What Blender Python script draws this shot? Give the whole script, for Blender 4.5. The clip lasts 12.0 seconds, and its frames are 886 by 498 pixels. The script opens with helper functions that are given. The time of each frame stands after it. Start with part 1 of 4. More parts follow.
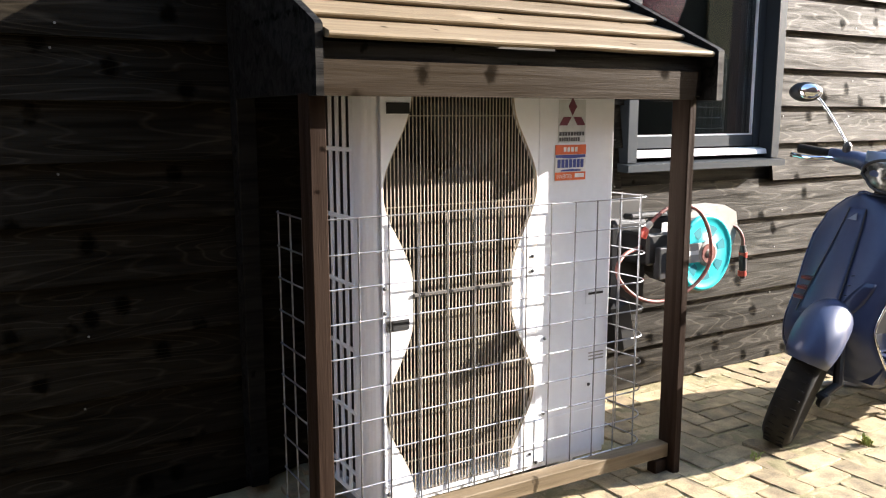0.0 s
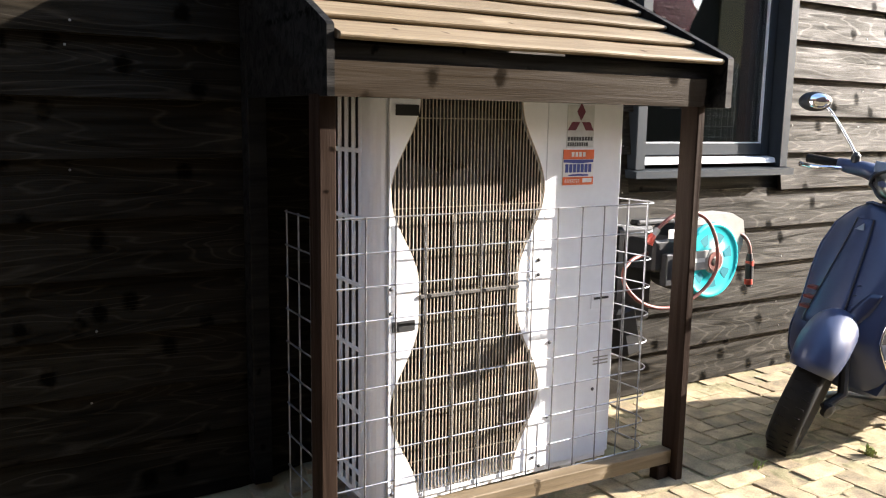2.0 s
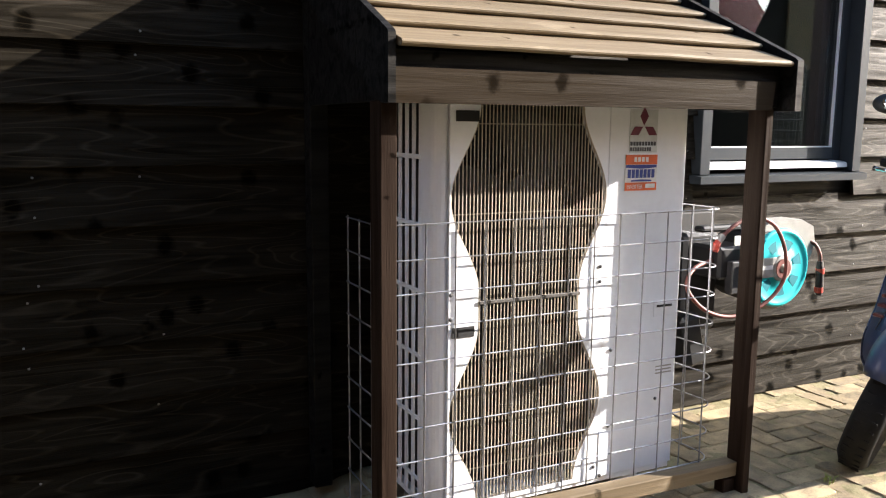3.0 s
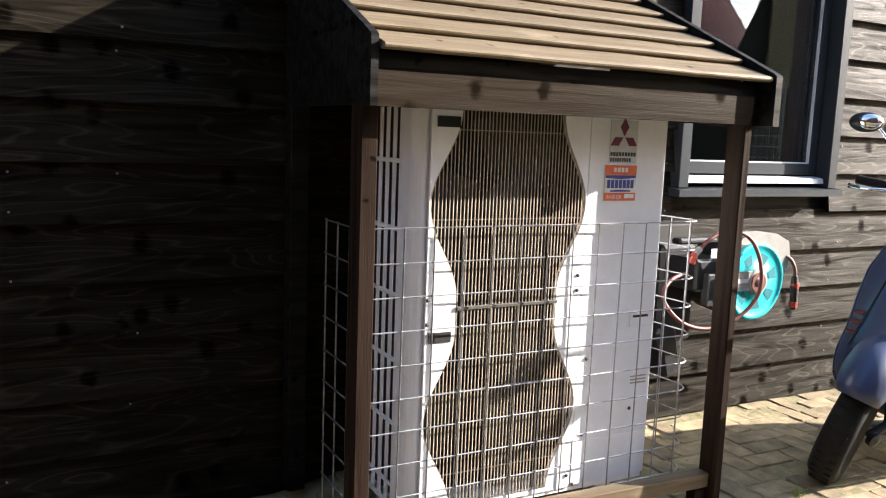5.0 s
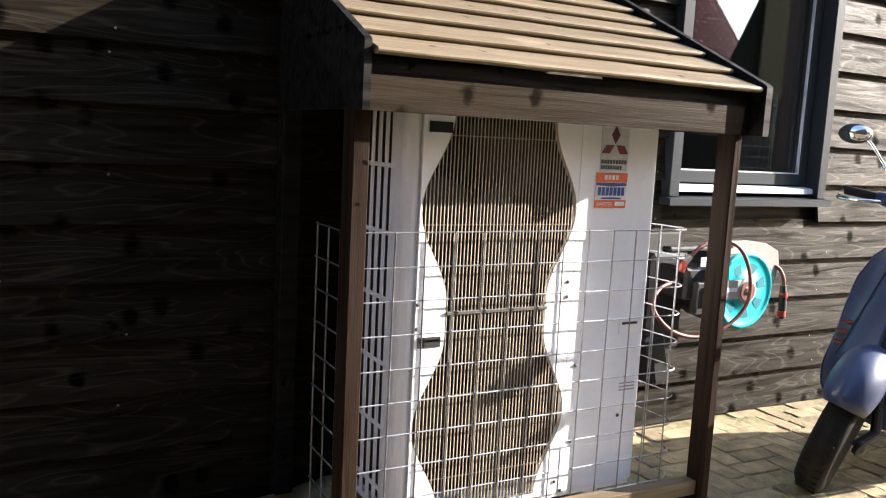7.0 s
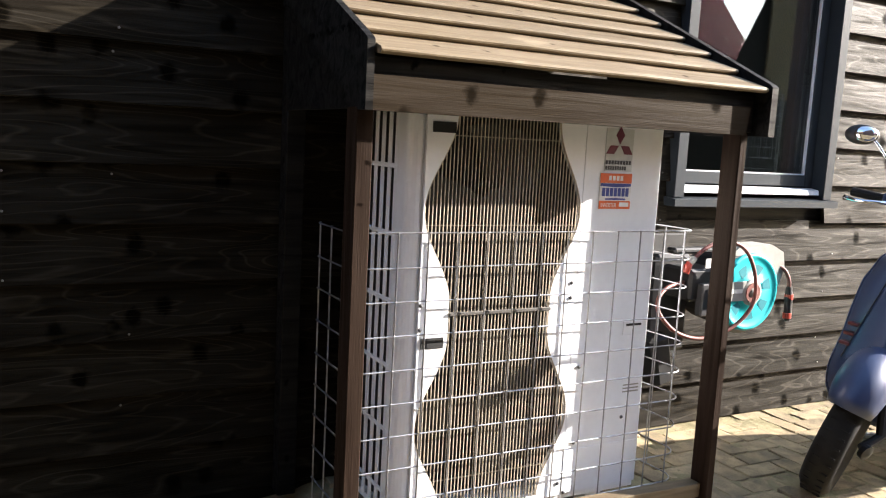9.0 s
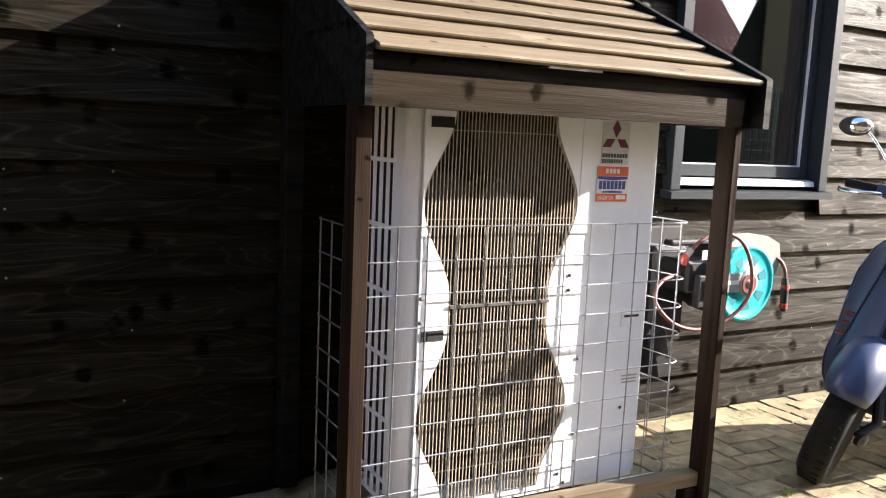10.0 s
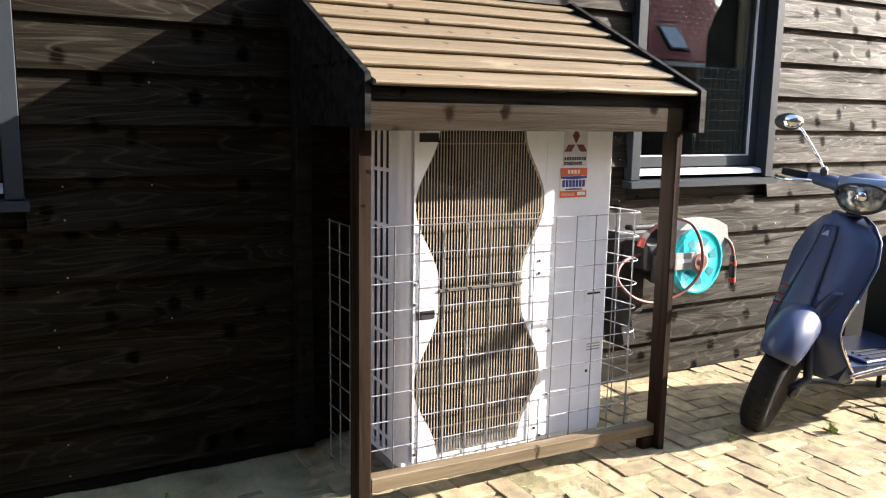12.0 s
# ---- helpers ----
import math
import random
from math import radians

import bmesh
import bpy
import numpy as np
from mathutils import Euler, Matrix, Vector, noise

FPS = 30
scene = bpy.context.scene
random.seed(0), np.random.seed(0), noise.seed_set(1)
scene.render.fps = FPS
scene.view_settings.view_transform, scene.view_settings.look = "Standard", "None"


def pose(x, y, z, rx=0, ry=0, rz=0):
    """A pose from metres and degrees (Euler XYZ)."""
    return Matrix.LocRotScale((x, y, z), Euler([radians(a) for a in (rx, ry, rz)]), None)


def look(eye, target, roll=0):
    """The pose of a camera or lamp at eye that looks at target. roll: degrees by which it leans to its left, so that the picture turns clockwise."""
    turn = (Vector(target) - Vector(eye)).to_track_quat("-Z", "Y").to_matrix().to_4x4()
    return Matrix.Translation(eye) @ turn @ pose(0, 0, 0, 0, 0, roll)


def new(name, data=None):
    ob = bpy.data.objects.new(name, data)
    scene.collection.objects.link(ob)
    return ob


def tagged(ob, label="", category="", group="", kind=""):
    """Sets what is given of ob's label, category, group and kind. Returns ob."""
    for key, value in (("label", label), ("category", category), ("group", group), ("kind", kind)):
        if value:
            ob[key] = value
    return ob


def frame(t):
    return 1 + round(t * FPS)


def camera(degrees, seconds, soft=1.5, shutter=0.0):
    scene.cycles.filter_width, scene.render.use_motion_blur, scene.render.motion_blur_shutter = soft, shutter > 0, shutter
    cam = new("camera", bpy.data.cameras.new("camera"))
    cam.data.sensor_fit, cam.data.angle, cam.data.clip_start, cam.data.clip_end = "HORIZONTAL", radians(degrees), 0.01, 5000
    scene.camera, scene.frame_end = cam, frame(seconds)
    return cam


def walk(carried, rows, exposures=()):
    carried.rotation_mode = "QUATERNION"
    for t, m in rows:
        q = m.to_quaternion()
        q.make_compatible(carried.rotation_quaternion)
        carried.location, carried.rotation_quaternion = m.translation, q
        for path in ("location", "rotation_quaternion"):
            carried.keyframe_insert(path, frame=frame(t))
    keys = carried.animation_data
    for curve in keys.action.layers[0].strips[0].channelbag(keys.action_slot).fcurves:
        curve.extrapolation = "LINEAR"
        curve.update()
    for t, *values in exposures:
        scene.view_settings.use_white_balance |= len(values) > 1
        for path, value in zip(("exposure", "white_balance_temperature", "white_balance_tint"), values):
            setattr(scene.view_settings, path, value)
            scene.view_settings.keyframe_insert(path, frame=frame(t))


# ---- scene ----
cam = camera(57.0, 12.0, soft=1.15)
PATH = [
    (0, (-1.032, -2.137, 1.297), (-0.011, -0.447, 0.977), -0.1),
    (0.5, (-1.032, -2.149, 1.295), (-0.009, -0.459, 0.981), 0.1),
    (1, (-1.037, -2.146, 1.292), (-0.015, -0.455, 0.98), 0.4),
    (1.5, (-1.037, -2.149, 1.292), (-0.016, -0.458, 0.976), 0.5),
    (2, (-1.038, -2.15, 1.292), (-0.031, -0.449, 0.982), 0.9),
    (2.5, (-1.04, -2.157, 1.295), (-0.04, -0.452, 0.988), 0.8),
    (3, (-1.038, -2.143, 1.292), (-0.157, -0.372, 0.994), 0.5),
    (3.5, (-1.029, -2.136, 1.286), (-0.12, -0.377, 1.005), 1.5),
    (5.5, (-1.034, -2.148, 1.283), (-0.105, -0.398, 1.007), 2.4),
    (6, (-1.033, -2.149, 1.28), (-0.095, -0.403, 1.014), 2.8),
    (6.5, (-1.031, -2.153, 1.283), (-0.089, -0.408, 1.019), 2.9),
    (7, (-1.033, -2.153, 1.281), (-0.09, -0.409, 1.019), 2.9),
    (9, (-1.023, -2.148, 1.281), (-0.091, -0.397, 1.019), 3.0),
    (9.5, (-1.028, -2.154, 1.283), (-0.099, -0.402, 1.021), 3.0),
    (10, (-1.041, -2.17, 1.278), (-0.104, -0.424, 1.006), 2.5),
    (10.5, (-1.109, -2.321, 1.328), (-0.131, -0.618, 0.949), 1.6),
    (11, (-1.233, -2.521, 1.386), (-0.293, -0.792, 1.026), 1.0),
    (11.5, (-1.27, -2.609, 1.393), (-0.305, -0.892, 1.047), 0.9),
    (12, (-1.269, -2.605, 1.398), (-0.315, -0.877, 1.077), 0.9),
]
EXPOSURES = [(0.0, 3.08), (2.5, 3.03), (3.5, 2.74), (5.5, 2.90), (7.0, 2.96), (10.0, 3.05), (11.0, 3.05), (12.0, 3.06)]
walk(cam, [(t, look(eye, target, roll)) for t, eye, target, roll in PATH], EXPOSURES)

# light: a low sun that grazes the wall, and a clear sky
SUN = Vector((3.2, -1.0, 1.35)).normalized()
world = bpy.data.worlds.new("sky")
scene.world = world
world.use_nodes = True
wn = world.node_tree.nodes
sky = wn.new("ShaderNodeTexSky")
sky.sky_type, sky.sun_disc = "NISHITA", False
sky.sun_elevation, sky.sun_rotation = math.asin(SUN.z), math.atan2(SUN.x, SUN.y)
wn["Background"].inputs[1].default_value = 0.095
world.node_tree.links.new(sky.outputs[0], wn["Background"].inputs[0])
sun_data = bpy.data.lights.new("sun", "SUN")
sun_data.energy, sun_data.angle, sun_data.color = 3.45, radians(0.5), (1.0, 0.92, 0.85)
sun = new("sun", sun_data)
sun.matrix_world = look(SUN * 20, (0, 0, 0))


# ---- materials ----
def material(name, color, rough=0.5, metal=0.0, dark=None, scale=(6, 6, 6), bump=0.0, rough_var=0.0, coat=0.0, fine=40.0, sharp=(0.35, 0.7), spec=0.5, rand=0.0):
    """A surface whose colour drifts between two tones at two scales, with fine relief."""
    m = bpy.data.materials.new(name)
    m.use_nodes = True
    t, n = m.node_tree, m.node_tree.nodes
    b = n["Principled BSDF"]
    b.inputs["Roughness"].default_value, b.inputs["Metallic"].default_value = rough, metal
    b.inputs["Coat Weight"].default_value, b.inputs["Specular IOR Level"].default_value = coat, spec
    dark = dark or tuple(c * 0.75 for c in color)
    tc, mp = n.new("ShaderNodeTexCoord"), n.new("ShaderNodeMapping")
    mp.inputs["Scale"].default_value = scale
    t.links.new(tc.outputs["Object"], mp.inputs["Vector"])
    info = n.new("ShaderNodeObjectInfo")
    off = n.new("ShaderNodeVectorMath")
    off.operation = "MULTIPLY_ADD"
    off.inputs[1].default_value, off.inputs[0].default_value = (37, 53, 71), (0, 0, 0)
    t.links.new(info.outputs["Random"], off.inputs[0])
    t.links.new(mp.outputs[0], off.inputs[2])
    big, small = n.new("ShaderNodeTexNoise"), n.new("ShaderNodeTexNoise")
    big.inputs["Scale"].default_value, big.inputs["Detail"].default_value = 1.0, 5
    small.inputs["Scale"].default_value, small.inputs["Detail"].default_value = fine / max(scale), 4
    for k in (big, small):
        t.links.new(off.outputs[0], k.inputs["Vector"])
    mixv = n.new("ShaderNodeMath")
    mixv.operation = "MULTIPLY_ADD"
    mixv.inputs[1].default_value, mixv.inputs[2].default_value = 0.6, 0.0
    t.links.new(big.outputs[0], mixv.inputs[0])
    add = n.new("ShaderNodeMath")
    add.operation = "MULTIPLY_ADD"
    add.inputs[1].default_value = 0.4
    t.links.new(small.outputs[0], add.inputs[0])
    t.links.new(mixv.outputs[0], add.inputs[2])
    ramp = n.new("ShaderNodeValToRGB")
    ramp.color_ramp.elements[0].position, ramp.color_ramp.elements[1].position = sharp
    ramp.color_ramp.elements[0].color, ramp.color_ramp.elements[1].color = (*dark, 1), (*color, 1)
    t.links.new(add.outputs[0], ramp.inputs[0])
    out = ramp.outputs[0]
    if rand:
        hsv = n.new("ShaderNodeHueSaturation")
        mr = n.new("ShaderNodeMapRange")
        mr.inputs["To Min"].default_value, mr.inputs["To Max"].default_value = 1 - rand, 1 + rand
        t.links.new(info.outputs["Random"], mr.inputs[0])
        t.links.new(mr.outputs[0], hsv.inputs["Value"])
        t.links.new(out, hsv.inputs["Color"])
        out = hsv.outputs[0]
    t.links.new(out, b.inputs["Base Color"])
    if bump:
        bp = n.new("ShaderNodeBump")
        bp.inputs["Strength"].default_value, bp.inputs["Distance"].default_value = bump, 0.004
        t.links.new(add.outputs[0], bp.inputs["Height"])
        t.links.new(bp.outputs[0], b.inputs["Normal"])
    if rough_var:
        mr = n.new("ShaderNodeMapRange")
        mr.inputs["To Min"].default_value, mr.inputs["To Max"].default_value = rough - rough_var, rough + rough_var
        t.links.new(small.outputs[0], mr.inputs[0])
        t.links.new(mr.outputs[0], b.inputs["Roughness"])
    return m


def timber(name, color, dark, axis, rough=0.45, knots=0.05, spec=0.5, rand=0.15, wear=None, wear_at=0.68, plane=(0, 2), rings=None):
    """Stained softwood with grain along an axis, knots, and places where the stain has worn off."""
    m = bpy.data.materials.new(name)
    m.use_nodes = True
    t, n = m.node_tree, m.node_tree.nodes
    b = n["Principled BSDF"]
    b.inputs["Specular IOR Level"].default_value = spec
    b.inputs["Specular Tint"].default_value = (1.0, 0.92, 0.80, 1)
    tc, info = n.new("ShaderNodeTexCoord"), n.new("ShaderNodeObjectInfo")
    off = n.new("ShaderNodeVectorMath")
    off.operation = "MULTIPLY_ADD"
    off.inputs[1].default_value = (7.3, 11.1, 5.7)
    t.links.new(info.outputs["Random"], off.inputs[0])
    t.links.new(tc.outputs["Object"], off.inputs[2])

    def mapped(along, across):
        mp = n.new("ShaderNodeMapping")
        mp.inputs["Scale"].default_value = [along if k == axis else across for k in range(3)]
        t.links.new(off.outputs[0], mp.inputs["Vector"])
        return mp.outputs[0]

    def noise_tex(vec, detail=4, distort=0.0):
        k = n.new("ShaderNodeTexNoise")
        k.inputs["Scale"].default_value, k.inputs["Detail"].default_value, k.inputs["Distortion"].default_value = 1, detail, distort
        t.links.new(vec, k.inputs["Vector"])
        return k.outputs[0]

    grain = noise_tex(mapped(1.7, 26), 6, 1.2)
    fibre = noise_tex(mapped(9, 260), 3)
    patch = noise_tex(mapped(2.5, 6), 4)
    vor = n.new("ShaderNodeTexVoronoi")
    vor.voronoi_dimensions = "2D"
    vor.inputs["Scale"].default_value = 1
    sep, com = n.new("ShaderNodeSeparateXYZ"), n.new("ShaderNodeCombineXYZ")
    warp, bent = n.new("ShaderNodeTexNoise"), n.new("ShaderNodeVectorMath")
    warp.inputs["Scale"].default_value, warp.inputs["Detail"].default_value = 38, 3
    t.links.new(off.outputs[0], warp.inputs["Vector"])
    bent.operation = "MULTIPLY_ADD"
    bent.inputs[1].default_value = (0.035, 0.035, 0.045)
    t.links.new(warp.outputs["Color"], bent.inputs[0])
    t.links.new(off.outputs[0], bent.inputs[2])
    t.links.new(bent.outputs[0], sep.inputs[0])
    for k, (src, size) in enumerate(zip(plane, (5.5, 4.6))):
        mul = n.new("ShaderNodeMath")
        mul.operation = "MULTIPLY"
        mul.inputs[1].default_value = size
        t.links.new(sep.outputs[src], mul.inputs[0])
        t.links.new(mul.outputs[0], com.inputs[k])
    t.links.new(com.outputs[0], vor.inputs["Vector"])
    knot = n.new("ShaderNodeMapRange")
    knot.interpolation_type = "SMOOTHSTEP"
    knot.inputs["From Min"].default_value, knot.inputs["From Max"].default_value = knots, knots * 2.8
    pick, some = n.new("ShaderNodeSeparateColor"), n.new("ShaderNodeMath")
    t.links.new(vor.outputs["Color"], pick.inputs[0])
    some.operation = "MULTIPLY_ADD"
    lot = n.new("ShaderNodeMath")
    lot.operation = "GREATER_THAN"
    lot.inputs[1].default_value = 0.5
    t.links.new(pick.outputs[0], lot.inputs[0])
    t.links.new(lot.outputs[0], some.inputs[0])
    some.inputs[1].default_value = 1.0
    t.links.new(vor.outputs["Distance"], some.inputs[2])
    t.links.new(some.outputs[0], knot.inputs[0])
    ramp = n.new("ShaderNodeValToRGB")
    ramp.color_ramp.elements[0].position, ramp.color_ramp.elements[1].position = 0.3, 0.72
    ramp.color_ramp.elements[0].color, ramp.color_ramp.elements[1].color = (*dark, 1), (*color, 1)
    t.links.new(grain, ramp.inputs[0])
    mix = n.new("ShaderNodeMix")
    mix.data_type = "RGBA"
    mix.inputs["A"].default_value = (*[c * 0.4 for c in dark], 1)
    t.links.new(knot.outputs[0], mix.inputs["Factor"])
    t.links.new(ramp.outputs[0], mix.inputs["B"])
    out = mix.outputs["Result"]
    if rings:
        # year rings cut along the board: pale contour lines
        field = noise_tex(mapped(0.9, 7.5), 2, 0.4)
        many, line, sharp = n.new("ShaderNodeMath"), n.new("ShaderNodeMath"), n.new("ShaderNodeMapRange")
        many.operation, line.operation = "MULTIPLY", "PINGPONG"
        many.inputs[1].default_value, line.inputs[1].default_value = 15.0, 0.5
        t.links.new(field, many.inputs[0])
        t.links.new(many.outputs[0], line.inputs[0])
        sharp.inputs["From Min"].default_value, sharp.inputs["From Max"].default_value = 0.36, 0.5
        t.links.new(line.outputs[0], sharp.inputs[0])
        broken = n.new("ShaderNodeMath")
        broken.operation = "MULTIPLY"
        t.links.new(sharp.outputs[0], broken.inputs[0])
        t.links.new(patch, broken.inputs[1])
        rm = n.new("ShaderNodeMix")
        rm.data_type = "RGBA"
        rm.inputs["B"].default_value = (*rings, 1)
        t.links.new(broken.outputs[0], rm.inputs["Factor"])
        t.links.new(out, rm.inputs["A"])
        out = rm.outputs["Result"]
    if wear:
        w = n.new("ShaderNodeMapRange")
        w.inputs["From Min"].default_value, w.inputs["From Max"].default_value = wear_at, wear_at + 0.08
        t.links.new(patch, w.inputs[0])
        cut = n.new("ShaderNodeMath")
        cut.operation = "MULTIPLY"
        t.links.new(w.outputs[0], cut.inputs[0])
        t.links.new(fibre, cut.inputs[1])
        wm = n.new("ShaderNodeMix")
        wm.data_type = "RGBA"
        wm.inputs["B"].default_value = (*wear, 1)
        t.links.new(cut.outputs[0], wm.inputs["Factor"])
        t.links.new(out, wm.inputs["A"])
        out = wm.outputs["Result"]
    hsv, mr = n.new("ShaderNodeHueSaturation"), n.new("ShaderNodeMapRange")
    mr.inputs["To Min"].default_value, mr.inputs["To Max"].default_value = 1 - rand, 1 + rand
    t.links.new(info.outputs["Random"], mr.inputs[0])
    t.links.new(mr.outputs[0], hsv.inputs["Value"])
    t.links.new(out, hsv.inputs["Color"])
    t.links.new(hsv.outputs[0], b.inputs["Base Color"])
    rr = n.new("ShaderNodeMapRange")
    rr.inputs["To Min"].default_value, rr.inputs["To Max"].default_value = rough - 0.12, rough + 0.14
    t.links.new(patch, rr.inputs[0])
    t.links.new(rr.outputs[0], b.inputs["Roughness"])
    # the stain has lost its gloss on knots and late wood
    gl, gk = n.new("ShaderNodeMapRange"), n.new("ShaderNodeMath")
    gl.inputs["From Min"].default_value, gl.inputs["From Max"].default_value = 0.32, 0.62
    gl.inputs["To Min"].default_value, gl.inputs["To Max"].default_value = spec * 0.25, spec * 1.3
    t.links.new(grain, gl.inputs[0])
    gk.operation = "MULTIPLY"
    t.links.new(gl.outputs[0], gk.inputs[0])
    dull = n.new("ShaderNodeMapRange")
    dull.inputs["To Min"].default_value = 0.12
    t.links.new(knot.outputs[0], dull.inputs[0])
    t.links.new(dull.outputs[0], gk.inputs[1])
    gloss = gk.outputs[0]
    if rings:
        # hard late wood keeps its shine
        up, more = n.new("ShaderNodeMath"), n.new("ShaderNodeMath")
        up.operation, more.operation = "MULTIPLY_ADD", "MULTIPLY"
        up.inputs[1].default_value, up.inputs[2].default_value = 1.7, 0.92
        t.links.new(broken.outputs[0], up.inputs[0])
        t.links.new(gloss, more.inputs[0])
        t.links.new(up.outputs[0], more.inputs[1])
        gloss = more.outputs[0]
    t.links.new(gloss, b.inputs["Specular IOR Level"])
    bp = n.new("ShaderNodeBump")
    bp.inputs["Strength"].default_value, bp.inputs["Distance"].default_value = 0.35, 0.003
    sm = n.new("ShaderNodeMath")
    sm.operation = "ADD"
    t.links.new(grain, sm.inputs[0])
    t.links.new(fibre, sm.inputs[1])
    t.links.new(sm.outputs[0], bp.inputs["Height"])
    t.links.new(bp.outputs[0], b.inputs["Normal"])
    return m


WALL_WOOD = timber("black_stained_cladding", (0.0092, 0.0072, 0.0044), (0.0050, 0.0039, 0.0025), 0, 0.64, 0.075, 0.12, wear=(0.030, 0.024, 0.015), wear_at=0.64, rings=(0.024, 0.019, 0.012))
FRAME_WOOD = timber("dark_stained_timber", (0.024, 0.0172, 0.0108), (0.0185, 0.0132, 0.0084), 0, 0.6, 0.06, 0.045, wear=(0.20, 0.155, 0.105), wear_at=0.69)
POST_WOOD = timber("dark_stained_post_timber", (0.022, 0.0135, 0.0095), (0.014, 0.009, 0.0066), 2, 0.6, 0.02, 0.05, plane=(2, 0))
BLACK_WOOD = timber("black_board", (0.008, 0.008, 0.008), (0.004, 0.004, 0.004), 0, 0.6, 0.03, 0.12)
ROOF_WOOD = timber("weathered_brown_roof_board", (0.150, 0.114, 0.070), (0.102, 0.077, 0.048), 0, 0.58, 0.03, 0.3, wear=(0.30, 0.245, 0.17), wear_at=0.66, plane=(0, 1))
CASING = material("pale_grey_enamel", (0.765, 0.775, 0.805), 0.38, dark=(0.695, 0.705, 0.735), scale=(3, 3, 3), bump=0.05, spec=0.4)
GUARD = material("beige_grille_plastic", (0.44, 0.385, 0.305), 0.45, dark=(0.35, 0.305, 0.24), scale=(12, 12, 3), bump=0.05)
# near black: shade of enclosed spaces put into the colour
SHADE_BLACK = material("inside_shade", (0.004, 0.004, 0.004), 0.8, scale=(8, 8, 8))
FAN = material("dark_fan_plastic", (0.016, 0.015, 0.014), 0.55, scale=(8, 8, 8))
# fins far darker than aluminium: the shade between slats is in the colour
FINS = material("shaded_fins", (0.008, 0.008, 0.009), 0.7, 0.0, scale=(300, 300, 5))
WIRE = material("galvanised_wire", (0.36, 0.365, 0.38), 0.36, 0.85, dark=(0.20, 0.20, 0.21), scale=(40, 40, 40), bump=0.1)
PALE_PAINT = material("pale_highlight_and_emblem", (0.20, 0.24, 0.32), 0.35, 0.3, scale=(3, 3, 3), coat=0.3)
STEEL = material("zinc_nail", (0.20, 0.195, 0.185), 0.6, 0.3, scale=(90, 90, 90))
RUBBER = material("black_rubber", (0.0055, 0.0055, 0.006), 0.8, dark=(0.010, 0.0095, 0.0085), scale=(20, 20, 20), bump=0.2, spec=0.2)
BLACK = material("black_plastic", (0.009, 0.009, 0.0095), 0.5, scale=(14, 14, 14), bump=0.1)
GREY_FRAME = material("blue_grey_window_paint", (0.026, 0.031, 0.036), 0.55, dark=(0.022, 0.027, 0.032), scale=(5, 5, 5), bump=0.05, spec=0.10)
WHITE_FRAME = material("white_sill_paint", (0.60, 0.62, 0.64), 0.35, dark=(0.48, 0.50, 0.53), scale=(9, 9, 9), bump=0.05)
PAVER = material("yellow_grey_clay_paver", (0.40, 0.312, 0.180), 0.85, dark=(0.13, 0.105, 0.068), scale=(14, 14, 14), bump=0.9, fine=190, rand=0.26, spec=0.3)
SAND = material("joint_sand_and_moss", (0.33, 0.285, 0.175), 0.95, dark=(0.11, 0.10, 0.05), scale=(5, 5, 5), bump=0.8, fine=220, spec=0.15)
GRASS = material("weed_leaf", (0.26, 0.29, 0.07), 0.5, dark=(0.13, 0.17, 0.04), scale=(30, 30, 30))
PAINT = material("slate_blue_lacquer", (0.027, 0.041, 0.095), 0.42, 0.12, dark=(0.023, 0.035, 0.083), scale=(3, 3, 3), coat=0.18, spec=0.4)
PAINT_DARK = material("dark_blue_inlay", (0.012, 0.02, 0.055), 0.3, 0.2, scale=(6, 6, 6), coat=0.5)
CHROME = material("chrome", (0.85, 0.85, 0.86), 0.08, 1.0, scale=(20, 20, 20))
TEAL = material("turquoise_plastic", (0.02, 0.55, 0.58), 0.4, dark=(0.02, 0.48, 0.52), scale=(12, 12, 12))
HOUSING = material("grey_reel_housing", (0.30, 0.29, 0.265), 0.5, dark=(0.23, 0.22, 0.20), scale=(14, 14, 14), bump=0.1)
HOSE = material("red_brown_hose", (0.17, 0.035, 0.024), 0.55, dark=(0.10, 0.03, 0.022), scale=(30, 30, 30))
ORANGE = material("orange_plastic", (0.42, 0.05, 0.03), 0.4, scale=(30, 30, 30))
RED_MARK = material("dark_red_print", (0.13, 0.008, 0.028), 0.45, scale=(30, 30, 30))
INK = material("black_print", (0.03, 0.03, 0.035), 0.5, scale=(30, 30, 30))
ORANGE_PRINT = material("orange_print", (0.75, 0.13, 0.025), 0.45, scale=(30, 30, 30))
BLUE_PRINT = material("blue_print", (0.03, 0.05, 0.26), 0.45, scale=(30, 30, 30))
LABEL_GREY = material("pale_grey_label", (0.60, 0.62, 0.62), 0.45, scale=(30, 30, 30))
WHITE_PRINT = material("white_print", (0.80, 0.79, 0.76), 0.45, scale=(30, 30, 30))
ROOF_TILE = material("red_clay_roof_tile", (0.48, 0.11, 0.08), 0.6, dark=(0.30, 0.07, 0.055), scale=(2, 2, 2), rand=0.1)
BRICKWORK = material("dark_brick_wall", (0.10, 0.06, 0.05), 0.8, scale=(3, 3, 12), bump=0.3)
CONCRETE = material("concrete", (0.33, 0.32, 0.30), 0.85, scale=(9, 9, 9), bump=0.4)
LENS = material("headlight_reflector", (0.42, 0.41, 0.38), 0.18, 0.5, dark=(0.05, 0.05, 0.045), scale=(30, 14, 14), sharp=(0.42, 0.58))


